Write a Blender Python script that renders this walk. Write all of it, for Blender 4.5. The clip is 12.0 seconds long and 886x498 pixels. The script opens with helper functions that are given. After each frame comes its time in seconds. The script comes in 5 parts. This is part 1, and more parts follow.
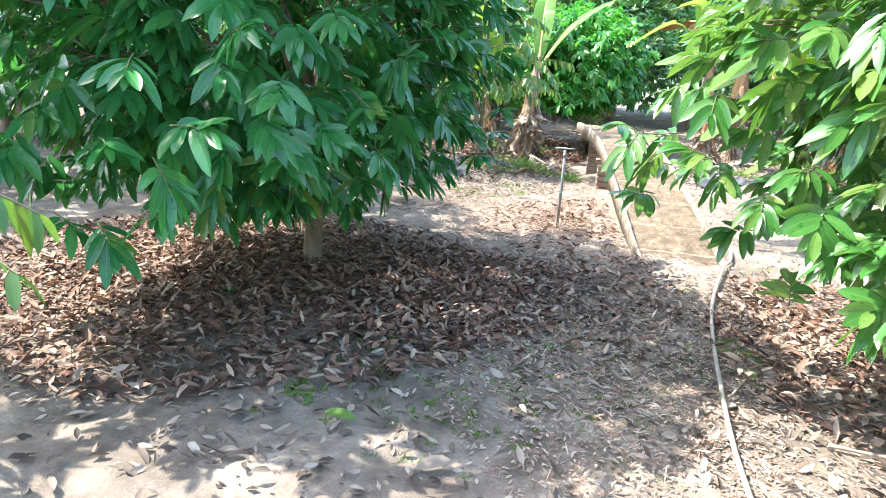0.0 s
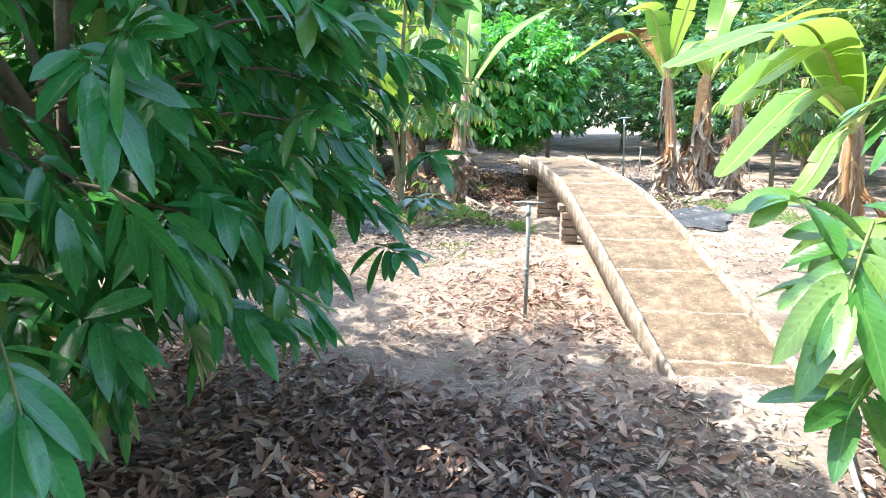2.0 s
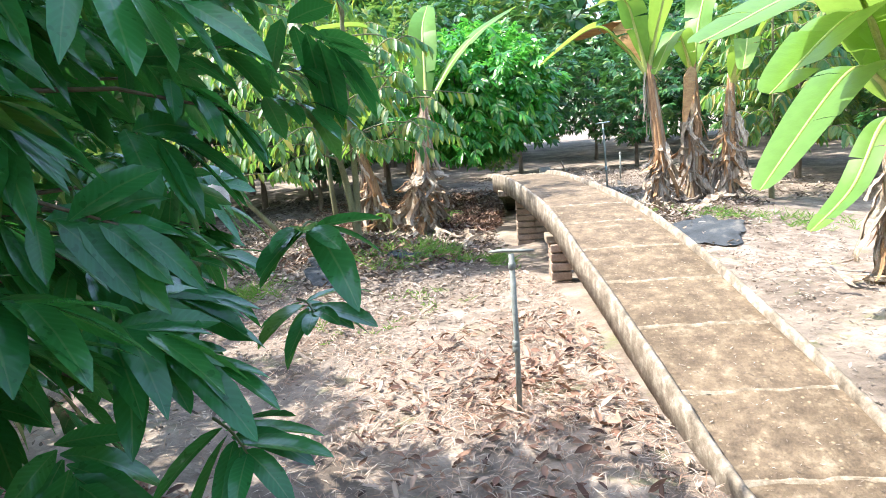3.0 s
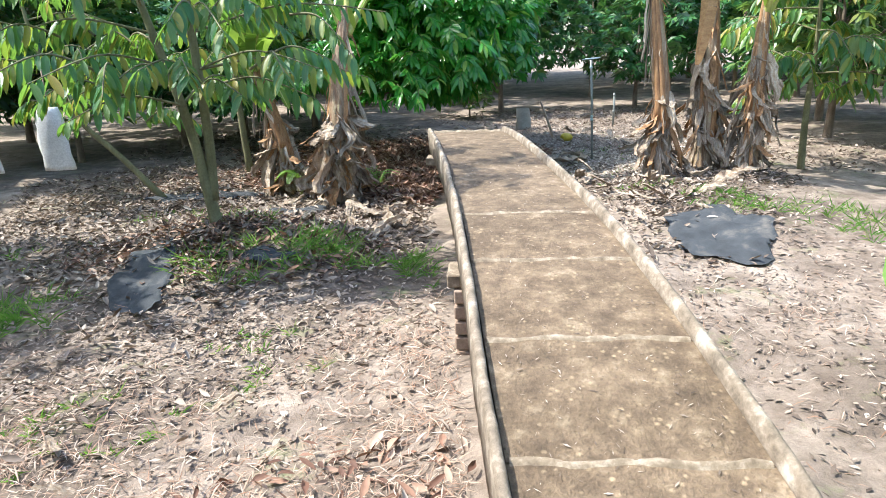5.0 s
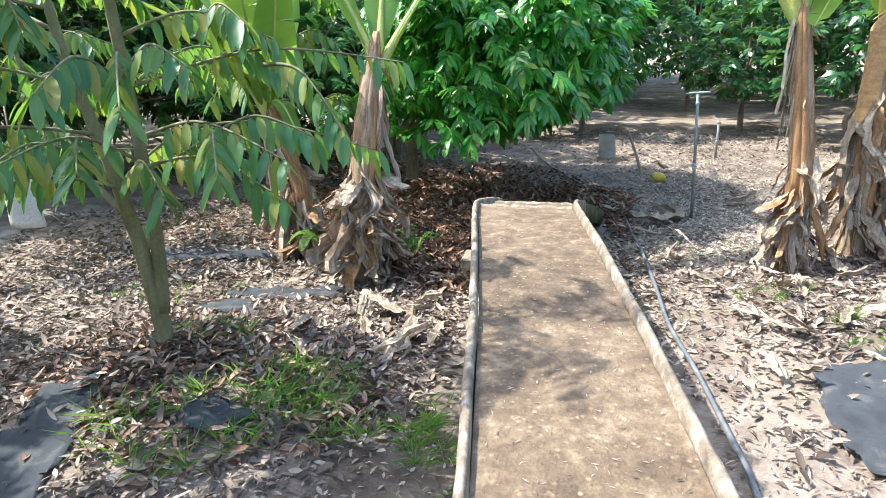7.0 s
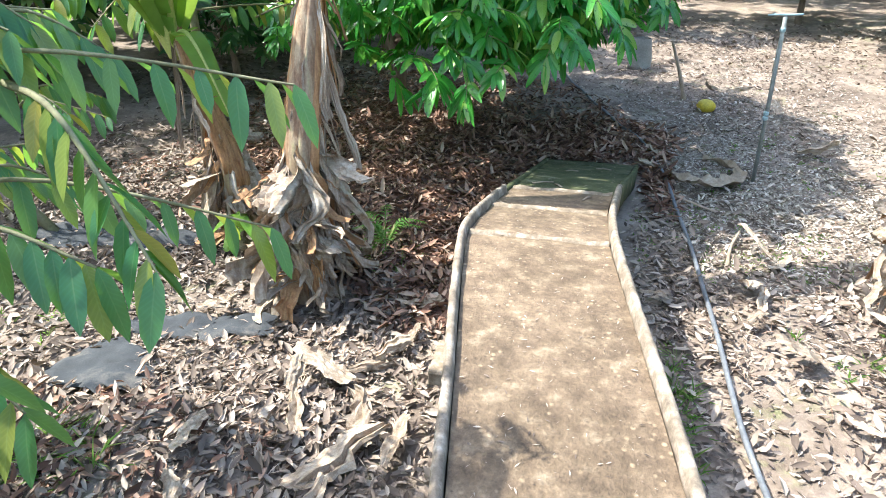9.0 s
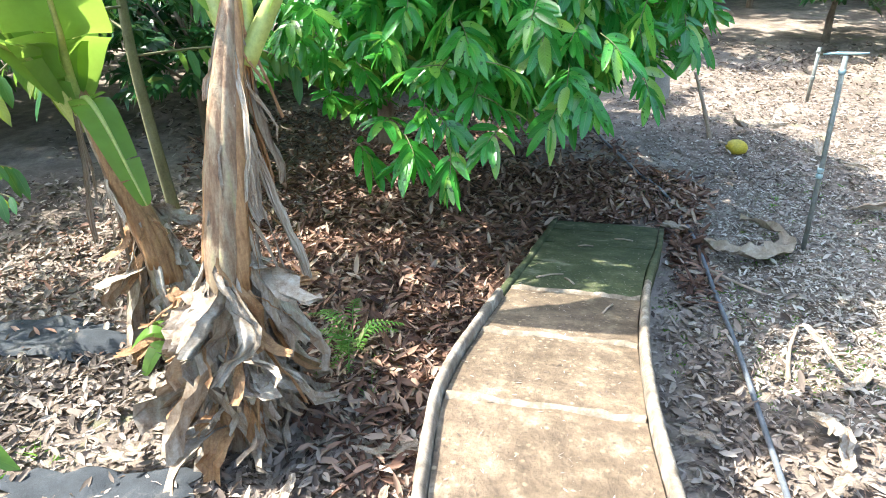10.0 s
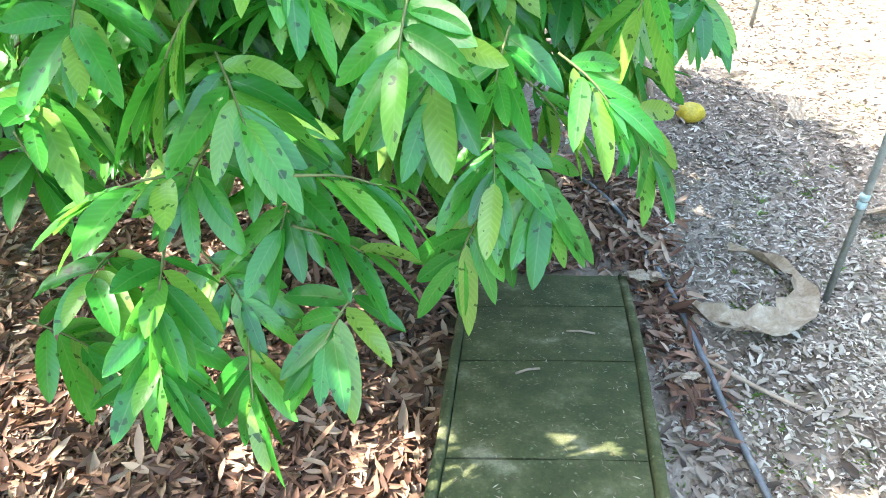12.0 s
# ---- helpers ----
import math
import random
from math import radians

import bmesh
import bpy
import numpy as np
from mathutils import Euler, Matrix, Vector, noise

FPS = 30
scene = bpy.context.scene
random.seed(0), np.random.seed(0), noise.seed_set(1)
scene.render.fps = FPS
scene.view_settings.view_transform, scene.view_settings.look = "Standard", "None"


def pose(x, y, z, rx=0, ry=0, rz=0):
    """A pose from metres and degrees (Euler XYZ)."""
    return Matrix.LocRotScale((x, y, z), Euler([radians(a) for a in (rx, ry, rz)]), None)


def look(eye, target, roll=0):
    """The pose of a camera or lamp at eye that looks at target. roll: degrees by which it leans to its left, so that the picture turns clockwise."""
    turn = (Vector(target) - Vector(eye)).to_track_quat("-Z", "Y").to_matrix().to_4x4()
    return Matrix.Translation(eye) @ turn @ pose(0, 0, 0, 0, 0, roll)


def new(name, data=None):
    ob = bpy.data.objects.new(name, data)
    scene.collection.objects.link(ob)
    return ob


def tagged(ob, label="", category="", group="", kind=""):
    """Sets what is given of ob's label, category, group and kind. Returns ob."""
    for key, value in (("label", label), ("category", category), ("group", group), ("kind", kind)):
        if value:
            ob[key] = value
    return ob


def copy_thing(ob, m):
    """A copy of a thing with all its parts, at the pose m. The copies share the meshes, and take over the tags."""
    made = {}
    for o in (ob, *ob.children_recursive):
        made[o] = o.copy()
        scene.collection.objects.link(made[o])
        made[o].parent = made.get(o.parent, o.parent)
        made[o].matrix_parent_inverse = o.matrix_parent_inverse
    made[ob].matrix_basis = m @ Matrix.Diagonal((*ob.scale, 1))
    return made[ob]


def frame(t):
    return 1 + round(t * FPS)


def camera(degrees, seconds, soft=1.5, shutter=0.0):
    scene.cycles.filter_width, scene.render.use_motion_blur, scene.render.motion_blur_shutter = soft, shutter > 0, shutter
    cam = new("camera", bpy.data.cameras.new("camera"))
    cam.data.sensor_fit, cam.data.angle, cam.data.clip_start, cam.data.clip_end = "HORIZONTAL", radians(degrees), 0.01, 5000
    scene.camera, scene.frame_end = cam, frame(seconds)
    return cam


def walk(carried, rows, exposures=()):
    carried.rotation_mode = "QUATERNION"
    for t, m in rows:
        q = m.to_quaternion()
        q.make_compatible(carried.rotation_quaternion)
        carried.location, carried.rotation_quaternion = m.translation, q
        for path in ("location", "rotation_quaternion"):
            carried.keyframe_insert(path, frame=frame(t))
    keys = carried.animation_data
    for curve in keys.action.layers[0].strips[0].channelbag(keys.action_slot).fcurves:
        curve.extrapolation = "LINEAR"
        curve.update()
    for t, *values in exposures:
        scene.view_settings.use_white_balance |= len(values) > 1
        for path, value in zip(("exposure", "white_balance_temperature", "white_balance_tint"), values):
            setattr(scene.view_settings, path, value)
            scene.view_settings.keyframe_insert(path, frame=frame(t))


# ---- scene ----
cam = camera(68.8, 12.0, 0.9)
METRES, EYE, TILT, LEAN, TURN = 12.8, 1.5, 0.0, 0.0, 12.2
ROWS = [
    (0.0, 0.0, 0.0, 0.0, 0.9, -14.99, -3.37),
    (0.5, -0.0029, 0.0454, -0.0001, -3.62, -14.06, -1.66),
    (1.0, 0.0003, 0.0899, -0.0025, -4.26, -13.64, -2.22),
    (1.5, 0.0062, 0.139, -0.0035, -4.4, -13.48, -3.42),
    (2.0, 0.0134, 0.1857, -0.0037, -5.75, -12.0, -0.4),
    (2.5, 0.0267, 0.2342, -0.0044, -2.93, -14.97, 0.09),
    (3.0, 0.0352, 0.2831, -0.0037, -8.44, -10.52, 4.21),
    (3.5, 0.056, 0.3262, -0.0016, -11.21, -9.32, 3.17),
    (5.5, 0.1381, 0.4826, 0.0054, -4.38, -18.53, 0.2),
    (6.0, 0.1528, 0.5106, 0.0171, 1.31, -18.02, 0.38),
    (6.5, 0.1543, 0.5488, 0.0243, -1.06, -17.66, 0.24),
    (7.0, 0.1547, 0.581, 0.0295, -1.22, -17.56, 0.98),
    (7.5, 0.1637, 0.6139, 0.0396, 2.3, -21.08, 1.26),
    (9.5, 0.1756, 0.7571, 0.0553, -0.69, -29.73, -0.22),
    (10.0, 0.1833, 0.7989, 0.056, 0.18, -28.3, 1.17),
    (10.5, 0.1868, 0.846, 0.0531, -0.48, -28.42, -1.9),
    (11.0, 0.1945, 0.8886, 0.0531, -4.72, -31.63, 0.7),
    (11.5, 0.203, 0.9298, 0.0515, -7.46, -36.53, -0.88),
    (12.0, 0.2045, 0.9552, 0.0499, -10.33, -37.02, 1.32),
]
EXPOSURES = [(0.0, 2.65, 6400, 4), (1.0, 2.78, 6400, 6), (1.5, 2.75, 6400, 6), (2.5, 2.55, 6450, 6), (3.5, 2.3, 6450, 6), (5.5, 1.95, 6300, 5), (6.5, 2.12, 6320, 5), (7.5, 2.2, 6350, 6), (9.5, 2.55, 6350, 4), (11.0, 3.22, 6450, 3), (12.0, 3.5, 6750, 3)]
walk(cam, [(t, pose(0, 0, EYE, TILT, LEAN, TURN) @ pose(METRES * x, METRES * y, METRES * z, 90 + pitch, roll, yaw)) for t, x, y, z, yaw, pitch, roll in ROWS], EXPOSURES)

# ---- world, sun, exposure ----
SUN_FROM = Vector((-0.56, 0.03, 0.82)).normalized()
world = bpy.data.worlds.new("sky")
scene.world = world
world.use_nodes = True
wn = world.node_tree.nodes
sky = wn.new("ShaderNodeTexSky")
sky.sky_type = "NISHITA"
sky.sun_disc = False
sky.sun_elevation = math.asin(SUN_FROM.z)
sky.sun_rotation = math.atan2(SUN_FROM.x, SUN_FROM.y)
sky.dust_density = 2.0
world.node_tree.links.new(sky.outputs[0], wn["Background"].inputs[0])
wn["Background"].inputs[1].default_value = 0.15
sun_data = bpy.data.lights.new("sun", "SUN")
sun_data.energy, sun_data.angle, sun_data.color = 2.3, radians(0.55), (1.0, 0.955, 0.89)
sun = new("sun", sun_data)
sun.matrix_world = look((-30, -5, 45), Vector((-30, -5, 45)) - SUN_FROM)

rng = np.random.default_rng(7)


# ---- materials ----
def nodes_of(name):
    m = bpy.data.materials.new(name)
    m.use_nodes = True
    nt = m.node_tree
    return m, nt, nt.nodes["Principled BSDF"], nt.nodes["Material Output"]


def ramp(nt, source, stops):
    r = nt.nodes.new("ShaderNodeValToRGB")
    el = r.color_ramp.elements
    while len(el) < len(stops):
        el.new(0.5)
    for e, (p, c) in zip(el, stops):
        e.position, e.color = p, (*c, 1)
    nt.links.new(source, r.inputs[0])
    return r.outputs[0]


def tex_noise(nt, scale, detail=4, rough=0.6, stretch=None):
    co = nt.nodes.new("ShaderNodeTexCoord")
    n = nt.nodes.new("ShaderNodeTexNoise")
    n.inputs["Scale"].default_value, n.inputs["Detail"].default_value, n.inputs["Roughness"].default_value = scale, detail, rough
    if stretch:
        mp = nt.nodes.new("ShaderNodeMapping")
        mp.inputs["Scale"].default_value = stretch
        nt.links.new(co.outputs["Object"], mp.inputs[0])
        nt.links.new(mp.outputs[0], n.inputs["Vector"])
    else:
        nt.links.new(co.outputs["Object"], n.inputs["Vector"])
    return n.outputs[0]


def mix(nt, fac, a, b, mode="MIX"):
    x = nt.nodes.new("ShaderNodeMix")
    x.data_type, x.blend_type = "RGBA", mode
    if isinstance(fac, (int, float)):
        x.inputs[0].default_value = fac
    else:
        nt.links.new(fac, x.inputs[0])
    for socket, v in ((x.inputs[6], a), (x.inputs[7], b)):
        if isinstance(v, tuple):
            socket.default_value = (*v, 1)
        else:
            nt.links.new(v, socket)
    return x.outputs[2]


def bump(nt, bsdf, height, strength, dist=0.01):
    b = nt.nodes.new("ShaderNodeBump")
    b.inputs["Strength"].default_value, b.inputs["Distance"].default_value = strength, dist
    nt.links.new(height, b.inputs["Height"])
    nt.links.new(b.outputs[0], bsdf.inputs["Normal"])


def leaf_material(name, stops, translucent=0.3, rough=0.38, tint=(0.25, 0.42, 0.04), spots=0.0, veins=False, single=False):
    m, nt, bsdf, out = nodes_of(name)
    if single:
        pick = nt.nodes.new("ShaderNodeObjectInfo").outputs["Random"]
    else:
        pick = nt.nodes.new("ShaderNodeNewGeometry").outputs["Random Per Island"]
    col = ramp(nt, pick, stops)
    n = tex_noise(nt, 14, 3)
    col = mix(nt, 0.55, col, ramp(nt, n, [(0.3, (0.55, 0.55, 0.5)), (0.7, (1, 1, 1))]), "MULTIPLY")
    if spots:
        s = ramp(nt, tex_noise(nt, 42 if spots > 0.6 else 60, 1.5), [(0.645, (1, 1, 1)), (0.665, (0.03, 0.02, 0.01))])
        col = mix(nt, spots, col, s, "MULTIPLY")
    relief = tex_noise(nt, 60, 2, 0.5)
    if veins:
        across, along = nt.nodes.new("ShaderNodeAttribute"), nt.nodes.new("ShaderNodeAttribute")
        across.attribute_name, along.attribute_name = "across", "along"
        rib = ramp(nt, across.outputs["Fac"], [(0.0, (1, 1, 1)), (0.03, (1, 1, 1)), (0.09, (0, 0, 0))])
        k = nt.nodes.new("ShaderNodeMath")
        k.operation = "MULTIPLY_ADD"
        nt.links.new(across.outputs["Fac"], k.inputs[0])
        k.inputs[1].default_value = -0.16
        nt.links.new(along.outputs["Fac"], k.inputs[2])
        w = nt.nodes.new("ShaderNodeMath")
        w.operation = "MULTIPLY"
        nt.links.new(k.outputs[0], w.inputs[0])
        w.inputs[1].default_value = 75.0
        sn = nt.nodes.new("ShaderNodeMath")
        sn.operation = "SINE"
        nt.links.new(w.outputs[0], sn.inputs[0])
        stripe = ramp(nt, sn.outputs[0], [(0.0, (0.86, 0.88, 0.84)), (0.9, (1.0, 1.0, 1.0))])
        col = mix(nt, 1.0, col, stripe, "MULTIPLY")
        col = mix(nt, rib, col, mix(nt, 0.25, col, (0.3, 0.42, 0.16)))
        relief = mix(nt, 0.5, relief, stripe)
    nt.links.new(col, bsdf.inputs["Base Color"])
    bsdf.inputs["Roughness"].default_value = rough
    bsdf.inputs["Specular IOR Level"].default_value = 0.75 if veins else 0.45
    bump(nt, bsdf, relief, 0.3, 0.004)
    tr = nt.nodes.new("ShaderNodeBsdfTranslucent")
    nt.links.new(mix(nt, 0.6, col, tint), tr.inputs[0])
    ms = nt.nodes.new("ShaderNodeMixShader")
    ms.inputs[0].default_value = translucent
    nt.links.new(bsdf.outputs[0], ms.inputs[1])
    nt.links.new(tr.outputs[0], ms.inputs[2])
    nt.links.new(ms.outputs[0], out.inputs[0])
    return m


def rough_material(name, stops, scale=6, rough=0.9, strength=0.6, dist=0.01, stretch=None, fine=60, metal=0.0, per_object=0.0):
    m, nt, bsdf, out = nodes_of(name)
    a = tex_noise(nt, scale, 6, 0.65, stretch)
    b = tex_noise(nt, fine, 4, 0.7)
    col = ramp(nt, a, stops)
    col = mix(nt, 0.6, col, ramp(nt, b, [(0.3, (0.5, 0.5, 0.5)), (0.65, (1.0, 1.0, 1.0))]), "MULTIPLY")
    if per_object:
        info = nt.nodes.new("ShaderNodeObjectInfo")
        col = mix(nt, per_object, col, ramp(nt, info.outputs["Random"], [(0, (0.45, 0.42, 0.4)), (1, (1.0, 1.0, 1.0))]), "MULTIPLY")
    nt.links.new(col, bsdf.inputs["Base Color"])
    bsdf.inputs["Roughness"].default_value, bsdf.inputs["Metallic"].default_value = rough, metal
    bump(nt, bsdf, mix(nt, 0.5, a, b), strength, dist)
    return m


M_LEAF_DARK = leaf_material("durian_leaf", [(0, (0.036, 0.19, 0.055)), (0.6, (0.054, 0.26, 0.075)), (0.93, (0.09, 0.32, 0.08)), (1, (0.2, 0.28, 0.06))], 0.3, 0.2, (0.12, 0.45, 0.06), spots=0.35, veins=True)
M_ONE_DARK = leaf_material("durian_leaf", [(0, (0.036, 0.19, 0.055)), (0.6, (0.054, 0.26, 0.075)), (0.93, (0.09, 0.32, 0.08)), (1, (0.2, 0.28, 0.06))], 0.3, 0.2, (0.12, 0.45, 0.06), spots=0.35, veins=True, single=True)
M_LEAF_BRIGHT = leaf_material("young_leaf", [(0, (0.03, 0.2, 0.035)), (0.35, (0.062, 0.33, 0.05)), (0.75, (0.12, 0.43, 0.06)), (1, (0.34, 0.5, 0.1))], 0.38, 0.27, (0.16, 0.55, 0.06), spots=0.85, veins=True)
M_ONE_BRIGHT = leaf_material("young_leaf", [(0, (0.03, 0.2, 0.035)), (0.35, (0.062, 0.33, 0.05)), (0.75, (0.12, 0.43, 0.06)), (1, (0.34, 0.5, 0.1))], 0.38, 0.27, (0.16, 0.55, 0.06), spots=0.85, veins=True, single=True)
M_LEAF_MID = leaf_material("sunlit_leaf", [(0, (0.045, 0.17, 0.035)), (0.6, (0.09, 0.26, 0.055)), (1, (0.24, 0.35, 0.09))], 0.27, 0.25, (0.28, 0.52, 0.07), spots=0.4, veins=True)
M_ONE_MID = leaf_material("sunlit_leaf", [(0, (0.045, 0.17, 0.035)), (0.6, (0.09, 0.26, 0.055)), (1, (0.24, 0.35, 0.09))], 0.27, 0.25, (0.28, 0.52, 0.07), spots=0.4, veins=True, single=True)
M_LEAF_YELLOW = leaf_material("yellowish_leaf", [(0, (0.035, 0.18, 0.07)), (0.5, (0.08, 0.25, 0.08)), (0.76, (0.27, 0.33, 0.07)), (1, (0.5, 0.37, 0.07))], 0.46, 0.42, (0.3, 0.52, 0.05), veins=True)
M_LEAF_FAR = leaf_material("orchard_leaf", [(0, (0.018, 0.085, 0.028)), (0.6, (0.038, 0.145, 0.045)), (0.9, (0.08, 0.2, 0.05)), (1, (0.18, 0.26, 0.06))], 0.24, 0.3, (0.12, 0.3, 0.05))
M_LEAF_FAR_PALE = leaf_material("pale_orchard_leaf", [(0, (0.035, 0.12, 0.04)), (0.5, (0.085, 0.21, 0.055)), (0.85, (0.2, 0.29, 0.07)), (1, (0.38, 0.36, 0.08))], 0.34, 0.35, (0.25, 0.38, 0.06))
M_BANANA = leaf_material("banana_leaf", [(0, (0.11, 0.26, 0.04)), (1, (0.2, 0.36, 0.06))], 0.45, 0.4, (0.4, 0.55, 0.08))
M_GRASS = leaf_material("grass_blade", [(0, (0.06, 0.18, 0.03)), (0.5, (0.13, 0.28, 0.055)), (0.8, (0.27, 0.31, 0.11)), (1, (0.42, 0.37, 0.2))], 0.45, 0.5, (0.3, 0.6, 0.08))
M_LITTER = leaf_material("dry_leaf_litter", [(0, (0.045, 0.022, 0.018)), (0.35, (0.185, 0.092, 0.062)), (0.7, (0.355, 0.205, 0.143)), (1, (0.56, 0.42, 0.33))], 0.08, 0.75, (0.3, 0.16, 0.06))
M_LITTER_GREY = leaf_material("grey_leaf_litter", [(0, (0.055, 0.038, 0.03)), (0.45, (0.24, 0.182, 0.148)), (0.8, (0.4, 0.325, 0.27)), (1, (0.53, 0.45, 0.385))], 0.08, 0.75, (0.35, 0.25, 0.15))
# Bleached scraps; their pale colour also stands in for light on shaded soil.
M_BLEACHED_LIFT = leaf_material("bleached_and_lightening_litter", [(0, (0.13, 0.1, 0.085)), (0.35, (0.36, 0.31, 0.26)), (0.75, (0.56, 0.5, 0.44)), (1, (0.72, 0.67, 0.6))], 0.08, 0.75, (0.4, 0.33, 0.24))
M_STRAW = leaf_material("straw", [(0, (0.27, 0.15, 0.1)), (0.5, (0.42, 0.29, 0.22)), (1, (0.58, 0.49, 0.41))], 0.1, 0.7, (0.45, 0.3, 0.12))
M_DRY_BANANA = rough_material("dry_banana_leaf", [(0.28, (0.24, 0.15, 0.09)), (0.46, (0.48, 0.37, 0.27)), (0.68, (0.68, 0.6, 0.5))], 3.5, 0.8, 0.7, 0.01, (9, 9, 1), per_object=0.7)
M_DRY_ORANGE = rough_material("dry_banana_sheath", [(0.3, (0.26, 0.12, 0.05)), (0.6, (0.5, 0.28, 0.13))], 4, 0.7, 0.6, 0.008, (12, 12, 1), per_object=0.4)
M_SHEATH = rough_material("tan_sheath", [(0.3, (0.24, 0.17, 0.11)), (0.5, (0.36, 0.28, 0.2)), (0.7, (0.5, 0.42, 0.33))], 6, 0.8, 0.6, 0.008, (3, 3, 1))
M_BARK = rough_material("bark", [(0.3, (0.1, 0.07, 0.05)), (0.55, (0.24, 0.18, 0.13)), (0.75, (0.36, 0.3, 0.23))], 9, 0.9, 0.9, 0.012, (1, 1, 0.35))
M_BARK_GREEN = rough_material("young_bark", [(0.3, (0.13, 0.12, 0.06)), (0.6, (0.25, 0.24, 0.13)), (0.8, (0.4, 0.36, 0.26))], 10, 0.85, 0.5, 0.006, (1, 1, 0.3))
M_SHOOT = rough_material("green_shoot", [(0.3, (0.1, 0.13, 0.04)), (0.7, (0.2, 0.22, 0.08))], 12, 0.7, 0.3, 0.002)
M_PSEUDOSTEM = rough_material("banana_pseudostem", [(0.28, (0.12, 0.06, 0.035)), (0.45, (0.28, 0.17, 0.1)), (0.6, (0.42, 0.32, 0.21)), (0.75, (0.38, 0.37, 0.17))], 4, 0.7, 0.8, 0.012, (6, 6, 0.7))
M_PETIOLE = rough_material("banana_petiole", [(0.3, (0.35, 0.4, 0.1)), (0.7, (0.55, 0.55, 0.16))], 5, 0.45, 0.2, 0.004)
M_SPADIX = rough_material("withered_leaf", [(0.3, (0.3, 0.14, 0.05)), (0.7, (0.55, 0.32, 0.13))], 5, 0.7, 0.5, 0.01, (1, 6, 6))
M_CONCRETE = rough_material("worn_concrete", [(0.3, (0.108, 0.074, 0.047)), (0.44, (0.175, 0.122, 0.079)), (0.56, (0.235, 0.167, 0.108)), (0.72, (0.41, 0.318, 0.225))], 11, 0.92, 1.0, 0.02, None, 60)
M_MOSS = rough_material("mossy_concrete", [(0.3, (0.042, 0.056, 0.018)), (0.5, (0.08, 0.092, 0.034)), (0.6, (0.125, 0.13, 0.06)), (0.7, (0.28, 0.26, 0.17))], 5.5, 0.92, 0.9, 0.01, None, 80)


def add_grit(m, pale, scale=55, amount=0.5):
    """Scattered pale and dark grit in worn concrete."""
    nt = m.node_tree
    bsdf = nt.nodes["Principled BSDF"]
    src = bsdf.inputs["Base Color"].links[0].from_socket
    co = nt.nodes.new("ShaderNodeTexCoord")
    vo = nt.nodes.new("ShaderNodeTexVoronoi")
    vo.inputs["Scale"].default_value = scale
    nt.links.new(co.outputs["Object"], vo.inputs["Vector"])
    spot = ramp(nt, vo.outputs["Distance"], [(0.12, (1, 1, 1)), (0.3, (0, 0, 0))])
    where = ramp(nt, tex_noise(nt, 9, 4, 0.7), [(0.45, (0, 0, 0)), (0.62, (1, 1, 1))])
    k = mix(nt, 1.0, spot, where, "MULTIPLY")
    k2 = mix(nt, 1.0, k, (amount, amount, amount), "MULTIPLY")
    stains = ramp(nt, tex_noise(nt, 1.7, 5, 0.7), [(0.35, (0.62, 0.6, 0.56)), (0.6, (1, 1, 1))])
    nt.links.new(mix(nt, k2, mix(nt, 0.55, src, stains, "MULTIPLY"), pale), bsdf.inputs["Base Color"])


add_grit(M_CONCRETE, (0.48, 0.36, 0.23), 30, 0.75)
add_grit(M_CONCRETE, (0.055, 0.04, 0.028), 48, 0.65)
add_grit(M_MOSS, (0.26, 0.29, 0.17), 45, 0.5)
M_KERB = rough_material("kerb_concrete", [(0.3, (0.11, 0.085, 0.06)), (0.5, (0.25, 0.2, 0.152)), (0.68, (0.48, 0.42, 0.35))], 12, 0.85, 0.8, 0.008, None, 70)
M_RIDGE = rough_material("pale_cement", [(0.3, (0.15, 0.112, 0.075)), (0.5, (0.26, 0.203, 0.144)), (0.68, (0.44, 0.37, 0.29))], 22, 0.88, 0.8, 0.006, None, 70)
M_BRICK = rough_material("old_brick", [(0.3, (0.28, 0.19, 0.14)), (0.7, (0.48, 0.36, 0.28))], 8, 0.9, 0.6, 0.006, per_object=0.5)
M_CLOTH = rough_material("black_weed_fabric", [(0.3, (0.03, 0.034, 0.04)), (0.55, (0.055, 0.062, 0.072)), (0.74, (0.17, 0.155, 0.14))], 5, 0.92, 0.8, 0.01, None, 160)
M_PIPE = rough_material("weathered_pvc", [(0.3, (0.17, 0.18, 0.165)), (0.6, (0.28, 0.3, 0.285)), (0.8, (0.42, 0.43, 0.4))], 9, 0.5, 0.2, 0.003)
M_PIPE_BLUE = rough_material("blue_pvc", [(0.3, (0.28, 0.45, 0.5)), (0.7, (0.5, 0.62, 0.66))], 9, 0.45, 0.15, 0.003)
M_HOSE = rough_material("grey_hose", [(0.3, (0.1, 0.11, 0.125)), (0.6, (0.19, 0.2, 0.22)), (0.8, (0.34, 0.32, 0.3))], 7, 0.5, 0.2, 0.003)
M_HOSE_PALE = rough_material("dusty_hose", [(0.3, (0.32, 0.26, 0.2)), (0.6, (0.48, 0.42, 0.35)), (0.8, (0.6, 0.55, 0.47))], 7, 0.6, 0.3, 0.003)
M_SACK = rough_material("white_sack", [(0.3, (0.62, 0.62, 0.6)), (0.7, (0.82, 0.82, 0.82))], 5, 0.6, 0.5, 0.01)
M_SACK_GREY = rough_material("grey_plastic", [(0.3, (0.25, 0.26, 0.25)), (0.7, (0.42, 0.43, 0.42))], 5, 0.5, 0.5, 0.01)
M_STICK = rough_material("dead_wood", [(0.3, (0.28, 0.2, 0.14)), (0.7, (0.52, 0.42, 0.32))], 8, 0.85, 0.5, 0.005, (1, 1, 0.2))
